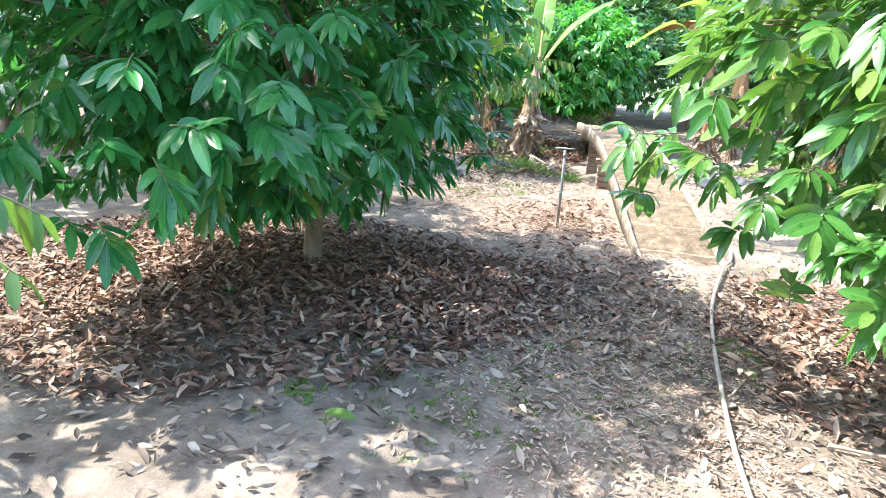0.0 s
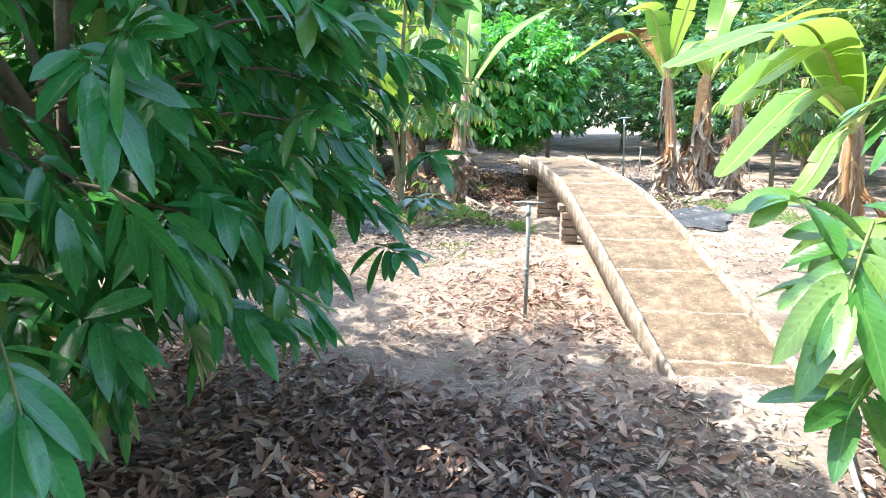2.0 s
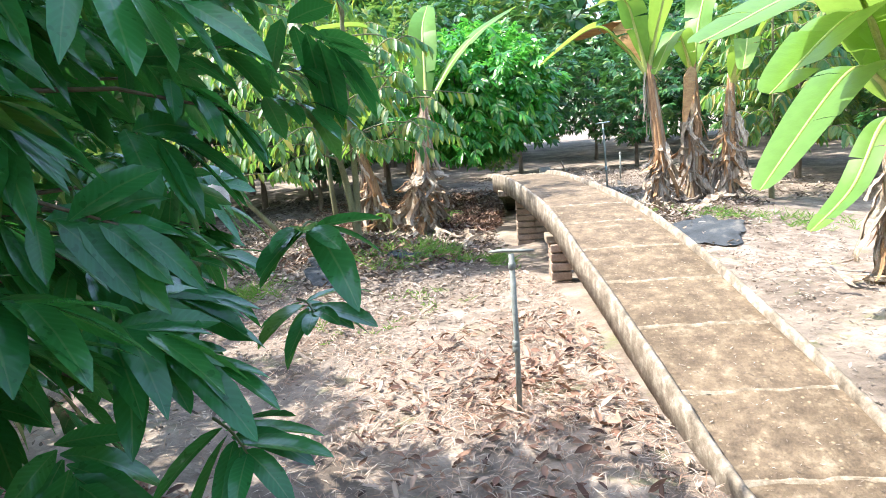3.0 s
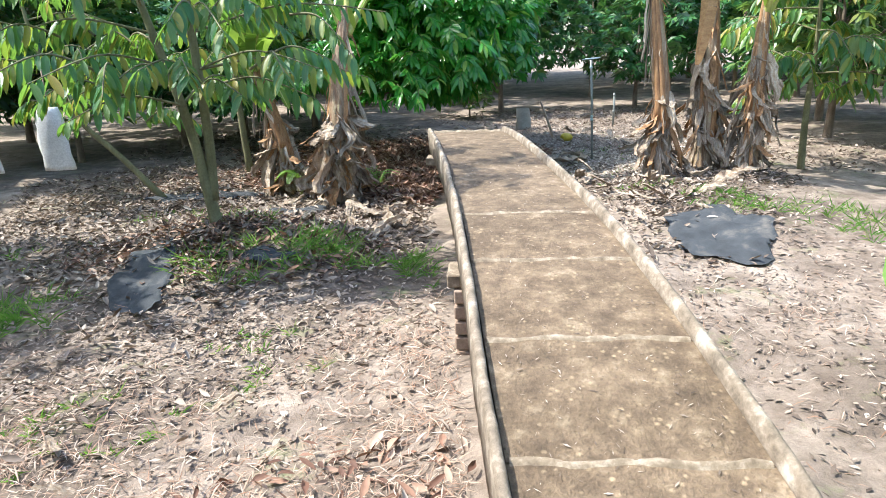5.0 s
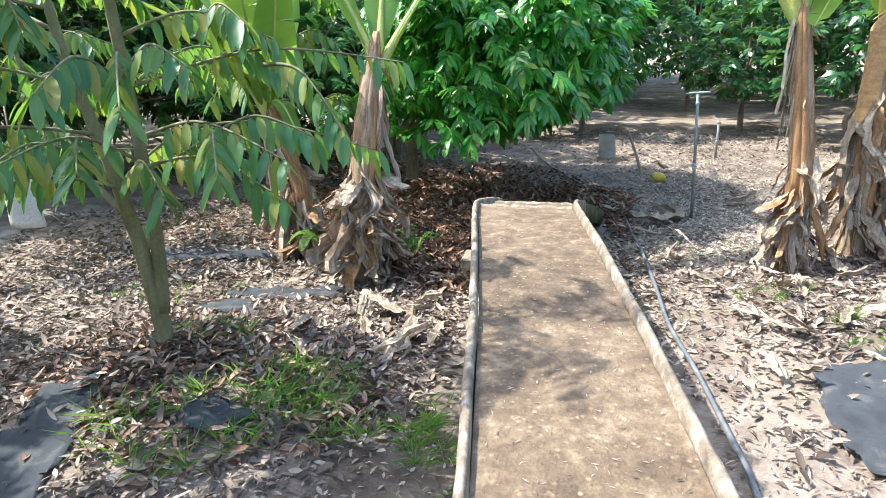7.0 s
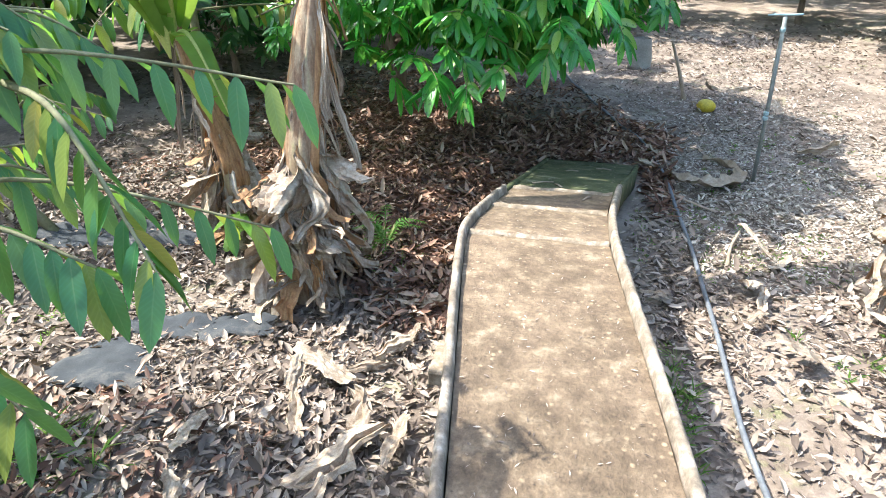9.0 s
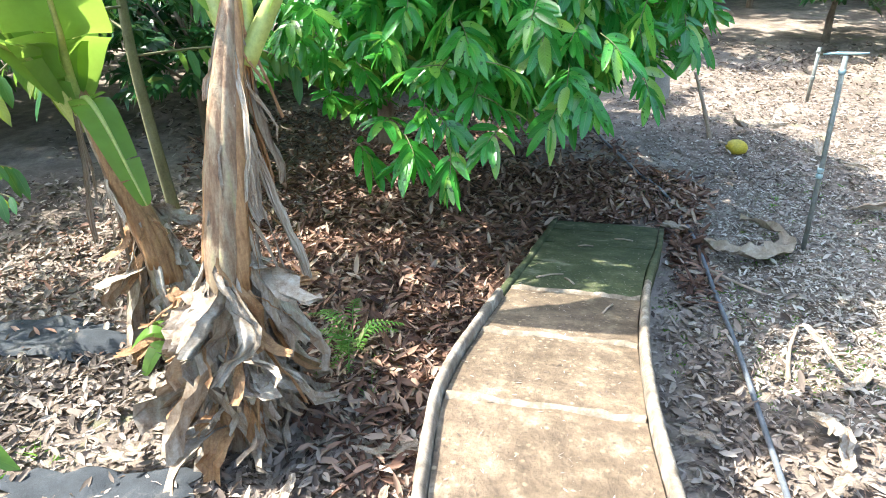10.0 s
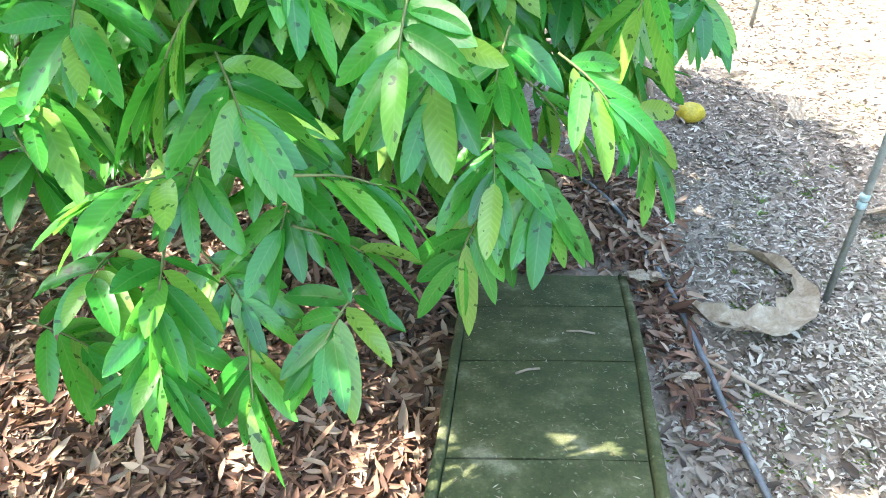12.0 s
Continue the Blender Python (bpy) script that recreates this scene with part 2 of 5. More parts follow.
M_FRUIT = rough_material("yellow_husk", [(0.3, (0.35, 0.3, 0.03)), (0.6, (0.65, 0.5, 0.05))], 7, 0.5, 0.5, 0.006)


def soil_material():
    m, nt, bsdf, out = nodes_of("sandy_soil")
    big = tex_noise(nt, 0.55, 6, 0.62)
    mid = tex_noise(nt, 5, 6, 0.7)
    fine = tex_noise(nt, 70, 5, 0.75)
    col = ramp(nt, big, [(0.35, (0.22, 0.17, 0.135)), (0.5, (0.37, 0.3, 0.245)), (0.65, (0.48, 0.4, 0.335))])
    col = mix(nt, 0.75, col, ramp(nt, mid, [(0.32, (0.42, 0.37, 0.33)), (0.6, (1, 1, 1))]), "MULTIPLY")
    col = mix(nt, 0.45, col, ramp(nt, fine, [(0.3, (0.45, 0.42, 0.4)), (0.65, (1, 1, 1))]), "MULTIPLY")
    humus = ramp(nt, tex_noise(nt, 1.7, 7, 0.7), [(0.42, (0.42, 0.4, 0.39)), (0.56, (1, 1, 1))])
    col = mix(nt, 0.65, col, humus, "MULTIPLY")
    algae = ramp(nt, tex_noise(nt, 2.3, 6, 0.72), [(0.57, (0, 0, 0)), (0.68, (0.55, 0.55, 0.55))])
    col = mix(nt, algae, col, (0.17, 0.2, 0.075))
    nt.links.new(col, bsdf.inputs["Base Color"])
    bsdf.inputs["Roughness"].default_value = 0.95
    bump(nt, bsdf, mix(nt, 0.5, mid, fine), 0.9, 0.02)
    return m


M_SOIL = soil_material()


# ---- building helpers ----
def mesh_of(name, verts, faces, material, smooth=True, blade=0):
    me = bpy.data.meshes.new(name)
    me.from_pydata(verts.tolist() if isinstance(verts, np.ndarray) else verts, [], faces.tolist() if isinstance(faces, np.ndarray) else faces)
    if smooth:
        me.polygons.foreach_set("use_smooth", [True] * len(me.polygons))
    if blade:
        n = len(me.vertices)
        rows = [s for s, _ in LEAF_ROWS[blade]] if blade > 1 else None
        across = np.tile((1.0, 0.0, 1.0), n // 3) if blade > 1 else np.full(n, 0.5)
        along = np.resize(np.repeat(rows, 3), n) if blade > 1 else np.full(n, 0.5)
        for key, values in (("across", across), ("along", along)):
            me.attributes.new(key, "FLOAT", "POINT").data.foreach_set("value", np.asarray(values, np.float32))
    me.materials.append(material)
    me.update()
    return me


def part(name, data, parent, label="", kind=""):
    ob = new(name, data)
    ob.parent = parent
    return tagged(ob, label, kind=kind)


def thing(name, at, label, category, group="", kind="", turn=0.0):
    ob = new(name)
    ob.matrix_basis = pose(*at, 0, 0, turn)
    ob.empty_display_size = 0.1
    return tagged(ob, label, category, group, kind)


def unit(v):
    return v / np.maximum(np.linalg.norm(v, axis=-1, keepdims=True), 1e-9)


def tube(points, radii, sides=8, cap=True):
    """A tapered tube along points."""
    p = np.array(points, float)
    r = np.broadcast_to(np.array(radii, float), (len(p),))
    tang = unit(np.gradient(p, axis=0))
    ref = np.array((0.0, 0.0, 1.0)) if abs(tang[:, 2]).mean() < 0.8 else np.array((1.0, 0.0, 0.0))
    a = unit(np.cross(tang, ref))
    b = np.cross(tang, a)
    ang = np.linspace(0, 2 * np.pi, sides, endpoint=False)
    ring = a[:, None] * np.cos(ang)[None, :, None] + b[:, None] * np.sin(ang)[None, :, None]
    v = (p[:, None] + ring * r[:, None, None]).reshape(-1, 3)
    f = []
    for i in range(len(p) - 1):
        for j in range(sides):
            k = (j + 1) % sides
            f.append((i * sides + j, (i + 1) * sides + j, (i + 1) * sides + k, i * sides + k))
    if cap:
        f.append(tuple(range(sides)))
        f.append(tuple(range((len(p) - 1) * sides, len(p) * sides))[::-1])
    return v, f


def joined(pieces):
    vs, fs, n = [], [], 0
    for v, f in pieces:
        vs.append(np.asarray(v, float))
        fs += [tuple(i + n for i in q) for q in f]
        n += len(v)
    return np.concatenate(vs), fs


def curve_points(controls, n):
    """A smooth line through a few control points."""
    c = np.array(controls, float)
    t = np.linspace(0, len(c) - 1, n)
    out = np.empty((n, 3))
    for k, u in enumerate(t):
        i = min(int(u), len(c) - 2)
        s = u - i
        p0, p1, p2, p3 = c[max(i - 1, 0)], c[i], c[i + 1], c[min(i + 2, len(c) - 1)]
        out[k] = 0.5 * (2 * p1 + (p2 - p0) * s + (2 * p0 - 5 * p1 + 4 * p2 - p3) * s * s + (3 * p1 - p0 - 3 * p2 + p3) * s ** 3)
    return out


LEAF_ROWS = {4: ((0.0, 0.08), (0.2, 0.76), (0.5, 1.0), (0.8, 0.74), (1.0, 0.03)), 3: ((0.0, 0.12), (0.28, 0.86), (0.68, 0.84), (1.0, 0.05)), 2: ((0.0, 0.1), (0.42, 1.0), (1.0, 0.04)),
             6: ((0.0, 0.06), (0.09, 0.52), (0.22, 0.85), (0.42, 1.0), (0.64, 0.97), (0.83, 0.72), (0.94, 0.36), (1.0, 0.02))}


def flat_blades(base, way, up, length, width, bend):
    """Cheap blades of two quads, for straw and crumbs."""
    way = unit(way)
    side = unit(np.cross(way, up))
    n = len(base)
    v = np.empty((n, 6, 3))
    for i, (s, w) in enumerate(((0.0, 0.3), (0.45, 1.0), (1.0, 0.15))):
        mid = base + way * (length * s)[:, None]
        mid[:, 2] += bend * length * 4 * s * (1 - s)
        v[:, 2 * i], v[:, 2 * i + 1] = mid - side * (width * 0.5 * w)[:, None], mid + side * (width * 0.5 * w)[:, None]
    f = (np.array(((0, 1, 3, 2), (2, 3, 5, 4)))[None] + (np.arange(n) * 6)[:, None, None]).reshape(-1, 4)
    return v.reshape(-1, 3), f


def leaves(base, way, up, length, width, droop, segs=4, fold=0.25, twist=None):
    """Many leaves at once: pointed blades folded along the midrib and bent down towards the tip."""
    n = len(base)
    way = unit(way)
    side = unit(np.cross(way, up))
    up = np.cross(side, way)
    rows = LEAF_ROWS[segs]
    v = np.empty((n, len(rows), 3, 3))
    for i, (s, w) in enumerate(rows):
        mid = base + way * (length * s)[:, None]
        mid[:, 2] -= droop * length * s * s
        half = (width * 0.5 * w)[:, None]
        lift = up * half * fold
        if twist is not None:
            ang = (twist * s)[:, None]
            sd, ld = side * np.cos(ang) + up * np.sin(ang), up * np.cos(ang) - side * np.sin(ang)
            v[:, i, 0], v[:, i, 1], v[:, i, 2] = mid - sd * half + ld * half * fold, mid, mid + sd * half + ld * half * fold
        else:
            v[:, i, 0], v[:, i, 1], v[:, i, 2] = mid - side * half + lift, mid, mid + side * half + lift
    k = len(rows) * 3
    face = []
    for i in range(len(rows) - 1):
        for j in (0, 1):
            a = i * 3 + j
            face.append((a, a + 1, a + 4, a + 3))
    face = np.array(face)
    f = (face[None] + (np.arange(n) * k)[:, None, None]).reshape(-1, 4)
    return v.reshape(-1, 3), f


# ---- the lie of the land ----
def hump(x, y, cx, cy, r, h):
    return h * np.exp(-((x - cx) ** 2 + (y - cy) ** 2) / (r * r))


def land(x, y):
    x, y = np.asarray(x, float), np.asarray(y, float)
    z = hump(x, y, -1.75, 10.6, 0.95, 0.3)
    z = z + hump(x, y, 2.4, 11.4, 1.6, 0.2) + hump(x, y, 2.6, 13.2, 1.2, 0.12)
    z = z + hump(x, y, -1.35, 12.5, 0.7, 0.06)
    bank = np.exp(-((x - 0.62 + (y - 6.6) * 0.13) / 0.75) ** 2) * np.clip((y - 5.7) / 1.5, 0, 1) * np.clip((10.2 - y) / 1.6, 0, 1)
    z = z + 0.2 * bank
    z = z + 0.12 * np.exp(-((x - 0.95) / 0.75) ** 2 - ((y - 5.3) / 0.45) ** 2) + hump(x, y, 1.62, 6.1, 0.5, 0.1)
    near = np.exp(-((y - 10) / 40) ** 2 - (x / 40) ** 2)
    z = z + near * (0.025 * np.sin(x * 1.3 + 0.4) * np.cos(y * 1.1) + 0.015 * np.sin(x * 3.1 + y * 2.3) + 0.008 * np.sin(x * 7.7 - y * 5.1))
    return z


def build_ground():
    def axis(lo, hi, step):
        inner = np.arange(lo, hi, step)
        out = step * np.cumsum(1.28 ** np.arange(1, 34))
        out = out[out < 900]
        return np.concatenate([lo - out[::-1], inner, hi + out])
    xs, ys = axis(-7, 7, 0.09), axis(-2, 24, 0.09)
    gx, gy = np.meshgrid(xs, ys)
    gz = land(gx, gy)
    dense = (abs(gx) < 8) & (gy > -3) & (gy < 25)
    gz = gz + np.where(dense, rng.normal(0, 0.006, gx.shape), 0)
    v = np.stack([gx, gy, gz], -1).reshape(-1, 3)
    w = len(xs)
    i = np.arange((len(ys) - 1) * (w - 1))
    i = i // (w - 1) * w + i % (w - 1)
    f = np.stack([i, i + 1, i + w + 1, i + w], 1)
    tagged(new("ground", mesh_of("ground", v, f, M_SOIL)), "pale sandy orchard soil, dry and scuffed", "ground", kind="structure")


build_ground()

# ---- the arched concrete footbridge ----
STATIONS = np.array([  # y, left edge x, right edge x, deck height
    (5.4, 0.525, 1.265, 0.04), (5.8, 0.48, 1.22, 0.1), (6.4, 0.405, 1.16, 0.242), (7.0, 0.325, 1.08, 0.395), (7.6, 0.25, 1.02, 0.52),
    (8.2, 0.19, 0.95, 0.625), (9.0, 0.11, 0.84, 0.735), (10.2, -0.03, 0.68, 0.8), (11.2, -0.17, 0.545, 0.82), (11.9, -0.27, 0.455, 0.8),
    (12.2, -0.285, 0.44, 0.765), (12.7, -0.245, 0.45, 0.665), (13.2, -0.195, 0.5, 0.54), (13.7, -0.14, 0.565, 0.42), (14.3, -0.1, 0.67, 0.24), (15.1, -0.05, 0.78, 0.01)])
JOINTS = (5.85, 6.37, 6.9, 7.42, 7.96, 8.53, 9.08, 12.1, 12.62, 13.19, 13.71, 14.28, 14.75)


def deck_at(y):
    p = curve_points(STATIONS[:, [1, 2, 3]], 400)
    q = curve_points(np.c_[STATIONS[:, 0], STATIONS[:, 0], STATIONS[:, 0]], 400)[:, 0]
    return [np.interp(y, q, p[:, k]) for k in range(3)]


def sweep(ys, section, closed=True):
    """Sweeps a cross-section (across 0..1 plus metres, height) along the deck."""
    xl, xr, z = deck_at(ys)
    k = len(section)
    v = []
    for i in range(len(ys)):
        for fr, dx, dz in section:
            v.append((xl[i] + (xr[i] - xl[i]) * fr + dx, ys[i], z[i] + dz))
    f = []
    for i in range(len(ys) - 1):
        for j in range(k):
            m = (j + 1) % k
            f.append((i * k + j, i * k + m, (i + 1) * k + m, (i + 1) * k + j))
    f += [tuple(range(k))[::-1], tuple(range((len(ys) - 1) * k, len(ys) * k))]
    return np.array(v), f


def build_bridge():
    b = thing("footbridge", (0, 0, 0), "worn arched concrete footbridge with low kerbs and cross ridges", "bridge", kind="structure")
    ends = (5.4,) + JOINTS + (15.1,)
    for y0, y1 in zip(ends, ends[1:]):
        ys = np.linspace(y0 + (0.005 if y0 > 13.6 else 0.003), y1 - (0.005 if y1 > 13.6 else 0.003), max(4, int((y1 - y0) / 0.09)))
        sec = [(0, 0.042, 0.0), (0.25, 0, 0.002), (0.5, 0, 0.004), (0.75, 0, 0.002), (1, -0.042, 0.0), (1, -0.042, -0.13), (0, 0.042, -0.13)]
        v, f = sweep(ys, sec)
        v[:, 1] += rng.normal(0, 0.0016, len(v))
        v[:, 2] += rng.normal(0, 0.0012, len(v))
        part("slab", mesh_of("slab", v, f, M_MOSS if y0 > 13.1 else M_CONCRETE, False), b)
    for y in (j for j in JOINTS if j < 13.6):
        ys = np.linspace(y - 0.017, y + 0.017, 4)
        xs = np.linspace(0.065, 0.935, 15)
        rows = []
        for s, h in zip(ys, (0.0, 0.022, 0.024, 0.0) if y > 12 else (0.0, 0.011, 0.013, 0.0)):
            xl, xr, z = deck_at(s)
            for u in xs:
                wob = 0.006 * math.sin(u * 17 + y * 5) + rng.normal(0, 0.0015)
                rows.append((xl + (xr - xl) * u, s + wob, z + (h * (0.45 + 0.8 * rng.random()) if y > 12 else h * (0.45 + 0.9 * rng.random())) - 0.0025))
        f = [(i * 15 + j, i * 15 + j + 1, i * 15 + j + 16, i * 15 + j + 15) for i in range(3) for j in range(14)]
        part("cross_ridge", mesh_of("cross_ridge", np.array(rows), f, M_RIDGE), b, "low raised cement ridge")
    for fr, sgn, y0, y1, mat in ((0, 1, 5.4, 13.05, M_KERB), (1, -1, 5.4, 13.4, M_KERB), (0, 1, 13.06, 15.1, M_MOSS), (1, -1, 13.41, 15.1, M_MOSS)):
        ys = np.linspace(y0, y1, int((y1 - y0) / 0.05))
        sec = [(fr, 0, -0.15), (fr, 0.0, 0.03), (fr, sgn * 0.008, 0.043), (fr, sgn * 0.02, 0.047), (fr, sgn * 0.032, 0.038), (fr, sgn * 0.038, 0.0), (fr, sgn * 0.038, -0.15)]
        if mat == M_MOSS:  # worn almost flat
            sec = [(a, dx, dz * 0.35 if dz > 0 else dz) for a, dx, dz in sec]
        if sgn < 0:
            sec = sec[::-1]
        v, f = sweep(ys, sec)
        v[:, 0] += 0.002 * np.sin(v[:, 1] * 7) + rng.normal(0, 0.0012, len(v))
        v[:, 2] += rng.normal(0, 0.0012, len(v))
        part("kerb", mesh_of("kerb", v, f, mat), b, "rounded chipped concrete kerb")
    # short brick piers under the edges
    for y, inset, wide in ((8.75, 0.0, 0.14), (11.3, 0.2, 0.2)):
        for fr in (0, 1):
            xl, xr, z = deck_at(y)
            x = xl + inset + 0.06 if fr == 0 else xr - inset - 0.06
            foot = float(land(x, y)) - 0.06
            if fr == 0:
                part("lintel", mesh_of("lintel", *box(xr - xl + 0.1, 0.2, 0.06, ((xl + xr) / 2, y, z - 0.165)), M_RIDGE, False), b, "pale concrete lintel under the deck")
            pier = part("pier", mesh_of("pier", *box(wide, 0.18, z - 0.2 - foot, (x, y, (z - 0.2 + foot) / 2)), M_KERB, False), b)
            for c in range(int((z - 0.2 - foot) / 0.075)):
                zc = z - 0.235 - c * 0.075
                for dy in (-0.06, 0.06):
                    part("brick", mesh_of("brick", *box(wide + 0.02, 0.11, 0.062, (x, y + dy, zc)), M_BRICK, False), pier)


def box(sx, sy, sz, at, bevel=0.006):
    bm = bmesh.new()
    bmesh.ops.create_cube(bm, size=1, matrix=Matrix.Translation(at) @ Matrix.Diagonal((sx, sy, sz, 1)))
    bmesh.ops.bevel(bm, geom=bm.edges[:], offset=bevel, segments=1, affect="EDGES")
    bm.verts.index_update()
    v = np.array([q.co[:] for q in bm.verts])
    f = [tuple(q.index for q in p.verts) for p in bm.faces]
    bm.free()
    return v, f


build_bridge()


# ---- trees ----
def crown_points(n, centre, radii, low, seed, inner=0.5, lump=0.22):
    """Twig tips through the outer part of an uneven crown, and their outward ways."""
    r = np.random.default_rng(seed)
    out = []
    shift = Vector((seed * 3.1, seed * 1.7, seed * 0.9))
    while len(out) < n:
        d = unit(r.normal(size=3))
        edge = 1 + lump * noise.noise(Vector(d) * 2.3 + shift) + 0.6 * lump * noise.noise(Vector(d) * 5.1 + shift)
        f = inner + (1 - inner) * r.random() ** 0.55
        p = np.array(centre) + d * np.array(radii) * f * edge
        if p[2] < low + 0.25 * noise.noise(Vector(p) * 1.1):
            continue
        out.append((p, d))
    return np.array([o[0] for o in out]), np.array([o[1] for o in out])


def sprays(tips, outward, per, length, width, seed, segs=4, hang=0.2, reach=0.13):
    """Flat fans of leaves round drooping twig ends: two ranks spreading sideways and closing towards the tip."""
    r = np.random.default_rng(seed)
    n = len(tips)
    tw = unit(outward * np.array((1, 1, 0.5)) + r.normal(0, 0.32, (n, 3)) + np.array((0, 0, -hang)))
    across = unit(np.cross(tw, np.array((0, 0, 1.0))) + 1e-6)
    over = np.cross(across, tw)
    roll = r.normal(0, 0.45, n)[:, None]
    lat, face = across * np.cos(roll) + over * np.sin(roll), over * np.cos(roll) - across * np.sin(roll)
    base, way, up, ln = [], [], [], []
    for i in range(per):
        s = i / max(per - 1, 1)
        ang = np.radians(76 - 64 * s + r.normal(0, 11, n))[:, None]
        d = tw * np.cos(ang) + lat * (np.sin(ang) * (1 if i % 2 else -1)) + face * r.normal(0.05, 0.17, (n, 1))
        d[:, 2] -= hang * r.uniform(0.2, 1.4, n)
        base.append(tips - tw * reach * (1 - s))
        way.append(unit(d))
        up.append(face + r.normal(0, 0.22, (n, 3)))
        ln.append(length * r.uniform(0.7, 1.12, n) * (0.74 + 0.36 * math.sin(math.pi * (0.15 + 0.75 * s))))
    base, way, up, ln = np.concatenate(base), np.concatenate(way), np.concatenate(up), np.concatenate(ln)
    m = len(ln)
    return base, way, up, ln, width / length * ln * r.uniform(0.85, 1.15, m), r.uniform(0.12, 0.5, m), segs, 0.24, r.normal(0, 0.3, m)


def limb_tubes(root, tips, seed, r0, sides=6, n=6):
    r = np.random.default_rng(seed)
    res = []
    for t in tips:
        h = r.uniform(0.25, 0.75)
        a = np.array(root) + np.array((0, 0, h * (t[2] - root[2]) * 0.5))
        mid = (a + t) / 2 + np.array((*r.normal(0, 0.12, 2), 0.18))
        res.append(tube(curve_points([a, mid, t], n), np.linspace(r0 * r.uniform(0.7, 1), 0.008, n), sides))
    return res


def tree(name, at, label, centre, radii, low, twigs, leaf, material, seed, per=10, size=(0.2, 0.066), trunk=0.09, segs=4, inner=0.5, lean=(0, 0), group="", hang=0.2, bark=None, fork=0.9, keep=None, extra=(), picked=(), picked_material=None, limbs=9, trunk_top=None):
    bark = bark or M_BARK
    z0 = float(land(at[0], at[1]))
    t = thing(name, (at[0], at[1], z0), label, "tree", group)
    c = np.array(centre) - np.array((at[0], at[1], z0))
    tips, outw = crown_points(twigs, c, radii, low - z0, seed, inner)
    if keep is not None:
        ok = keep(tips + np.array((at[0], at[1], z0)))
        tips, outw = tips[ok], outw[ok]
    if len(extra):
        e = np.array(extra, float) - np.array((at[0], at[1], z0, 0, 0, 0))
        tips, outw = np.concatenate([tips, e[:, :3]]), np.concatenate([outw, unit(e[:, 3:])])
    top = np.array((c[0], c[1], c[2] * 1.15)) if trunk_top is None else np.array(trunk_top)
    pts = curve_points([(0, 0, -0.08), (0.02 + lean[0] * 0.3, lean[1] * 0.3, fork * 0.5), (lean[0], lean[1], fork), tuple(top)], 16)
    rad = trunk * np.linspace(1.0, 0.25, 16)
    rad[0] *= 1.35
    part("trunk", mesh_of("trunk", *tube(pts, rad, 10), bark), t)
    r = np.random.default_rng(seed + 5)
    pick = r.choice(len(tips), min(limbs, len(tips)), replace=False)
    for lt in limb_tubes((lean[0], lean[1], fork * 0.7), tips[pick] * 0.97, seed, trunk * 0.42):
        part("limb", mesh_of("limb", *lt, bark), t)
    # twigs carrying the sprays
    tw_v, tw_f = [], []
    sel = tips[:: max(1, len(tips) // (260 if segs > 2 else 60))]
    for p in sel:
        q = p * 0.62 + np.array((top[0], top[1], c[2] * 0.8)) * 0.38
        tw_v.append(tube(curve_points([q, (p + q) / 2 + np.array((0, 0, 0.06)), p], 4), (0.009, 0.007, 0.005, 0.003), 3, False))
    part("twig", mesh_of("twig", *joined(tw_v), bark), t, kind="stuff")
    sp = sprays(tips, outw, per, size[0], size[1], seed + 2, segs, hang)
    v, f = flat_blades(*sp[:5], sp[5] * 0.35) if segs == 1 else leaves(*sp)
    if len(picked):
        # the sprays that hang nearest the walk, leaf by leaf
        e = np.array(picked, float) - np.array((at[0], at[1], z0, 0, 0, 0))
        pt, po = e[:, :3], unit(e[:, 3:])
        ps = sprays(pt, po, per, size[0], size[1] * 0.92, seed + 3, 6, hang)
        for k in range(len(ps[0])):
            one = leaves(*(a[k:k + 1] for a in ps[:6]), 6, 0.28, ps[8][k:k + 1])
            part("leaf", mesh_of("leaf", *one, picked_material, True, 6), t)
        for p, q in zip(pt, ps[0]):
            part("shoot", mesh_of("shoot", *tube(curve_points([q + (q - p) * 0.25, (p + q) / 2 + np.array((0, 0, 0.012)), p], 6), np.linspace(0.0035, 0.0018, 6), 5, False), M_SHOOT), t)
    part("crown", mesh_of("crown", v, f, material, True, segs), t, kind="stuff")
    return t


def off_path(p):
    """Leaves a free way along the walk."""
    line = np.interp(p[:, 1], [-1, 1.1, 2.4, 3.0, 3.6, 4.2, 5.6, 6.4, 8, 10, 12.5, 13.4], [0, -0.24, -0.33, -0.3, -0.33, -0.18, 0.25, 0.42, 0.4, 0.15, -0.03, -0.05])
    gap = np.interp(p[:, 1], [0, 2.0, 3.0, 4.1, 4.5, 5, 6], [0.9, 0.75, 0.65, 0.62, 0.38, 0.35, 0.75])
    return ~((abs(p[:, 0] - line) < gap) & (p[:, 1] < 13.0) & (p[:, 1] > -2) & (p[:, 2] < 2.6))


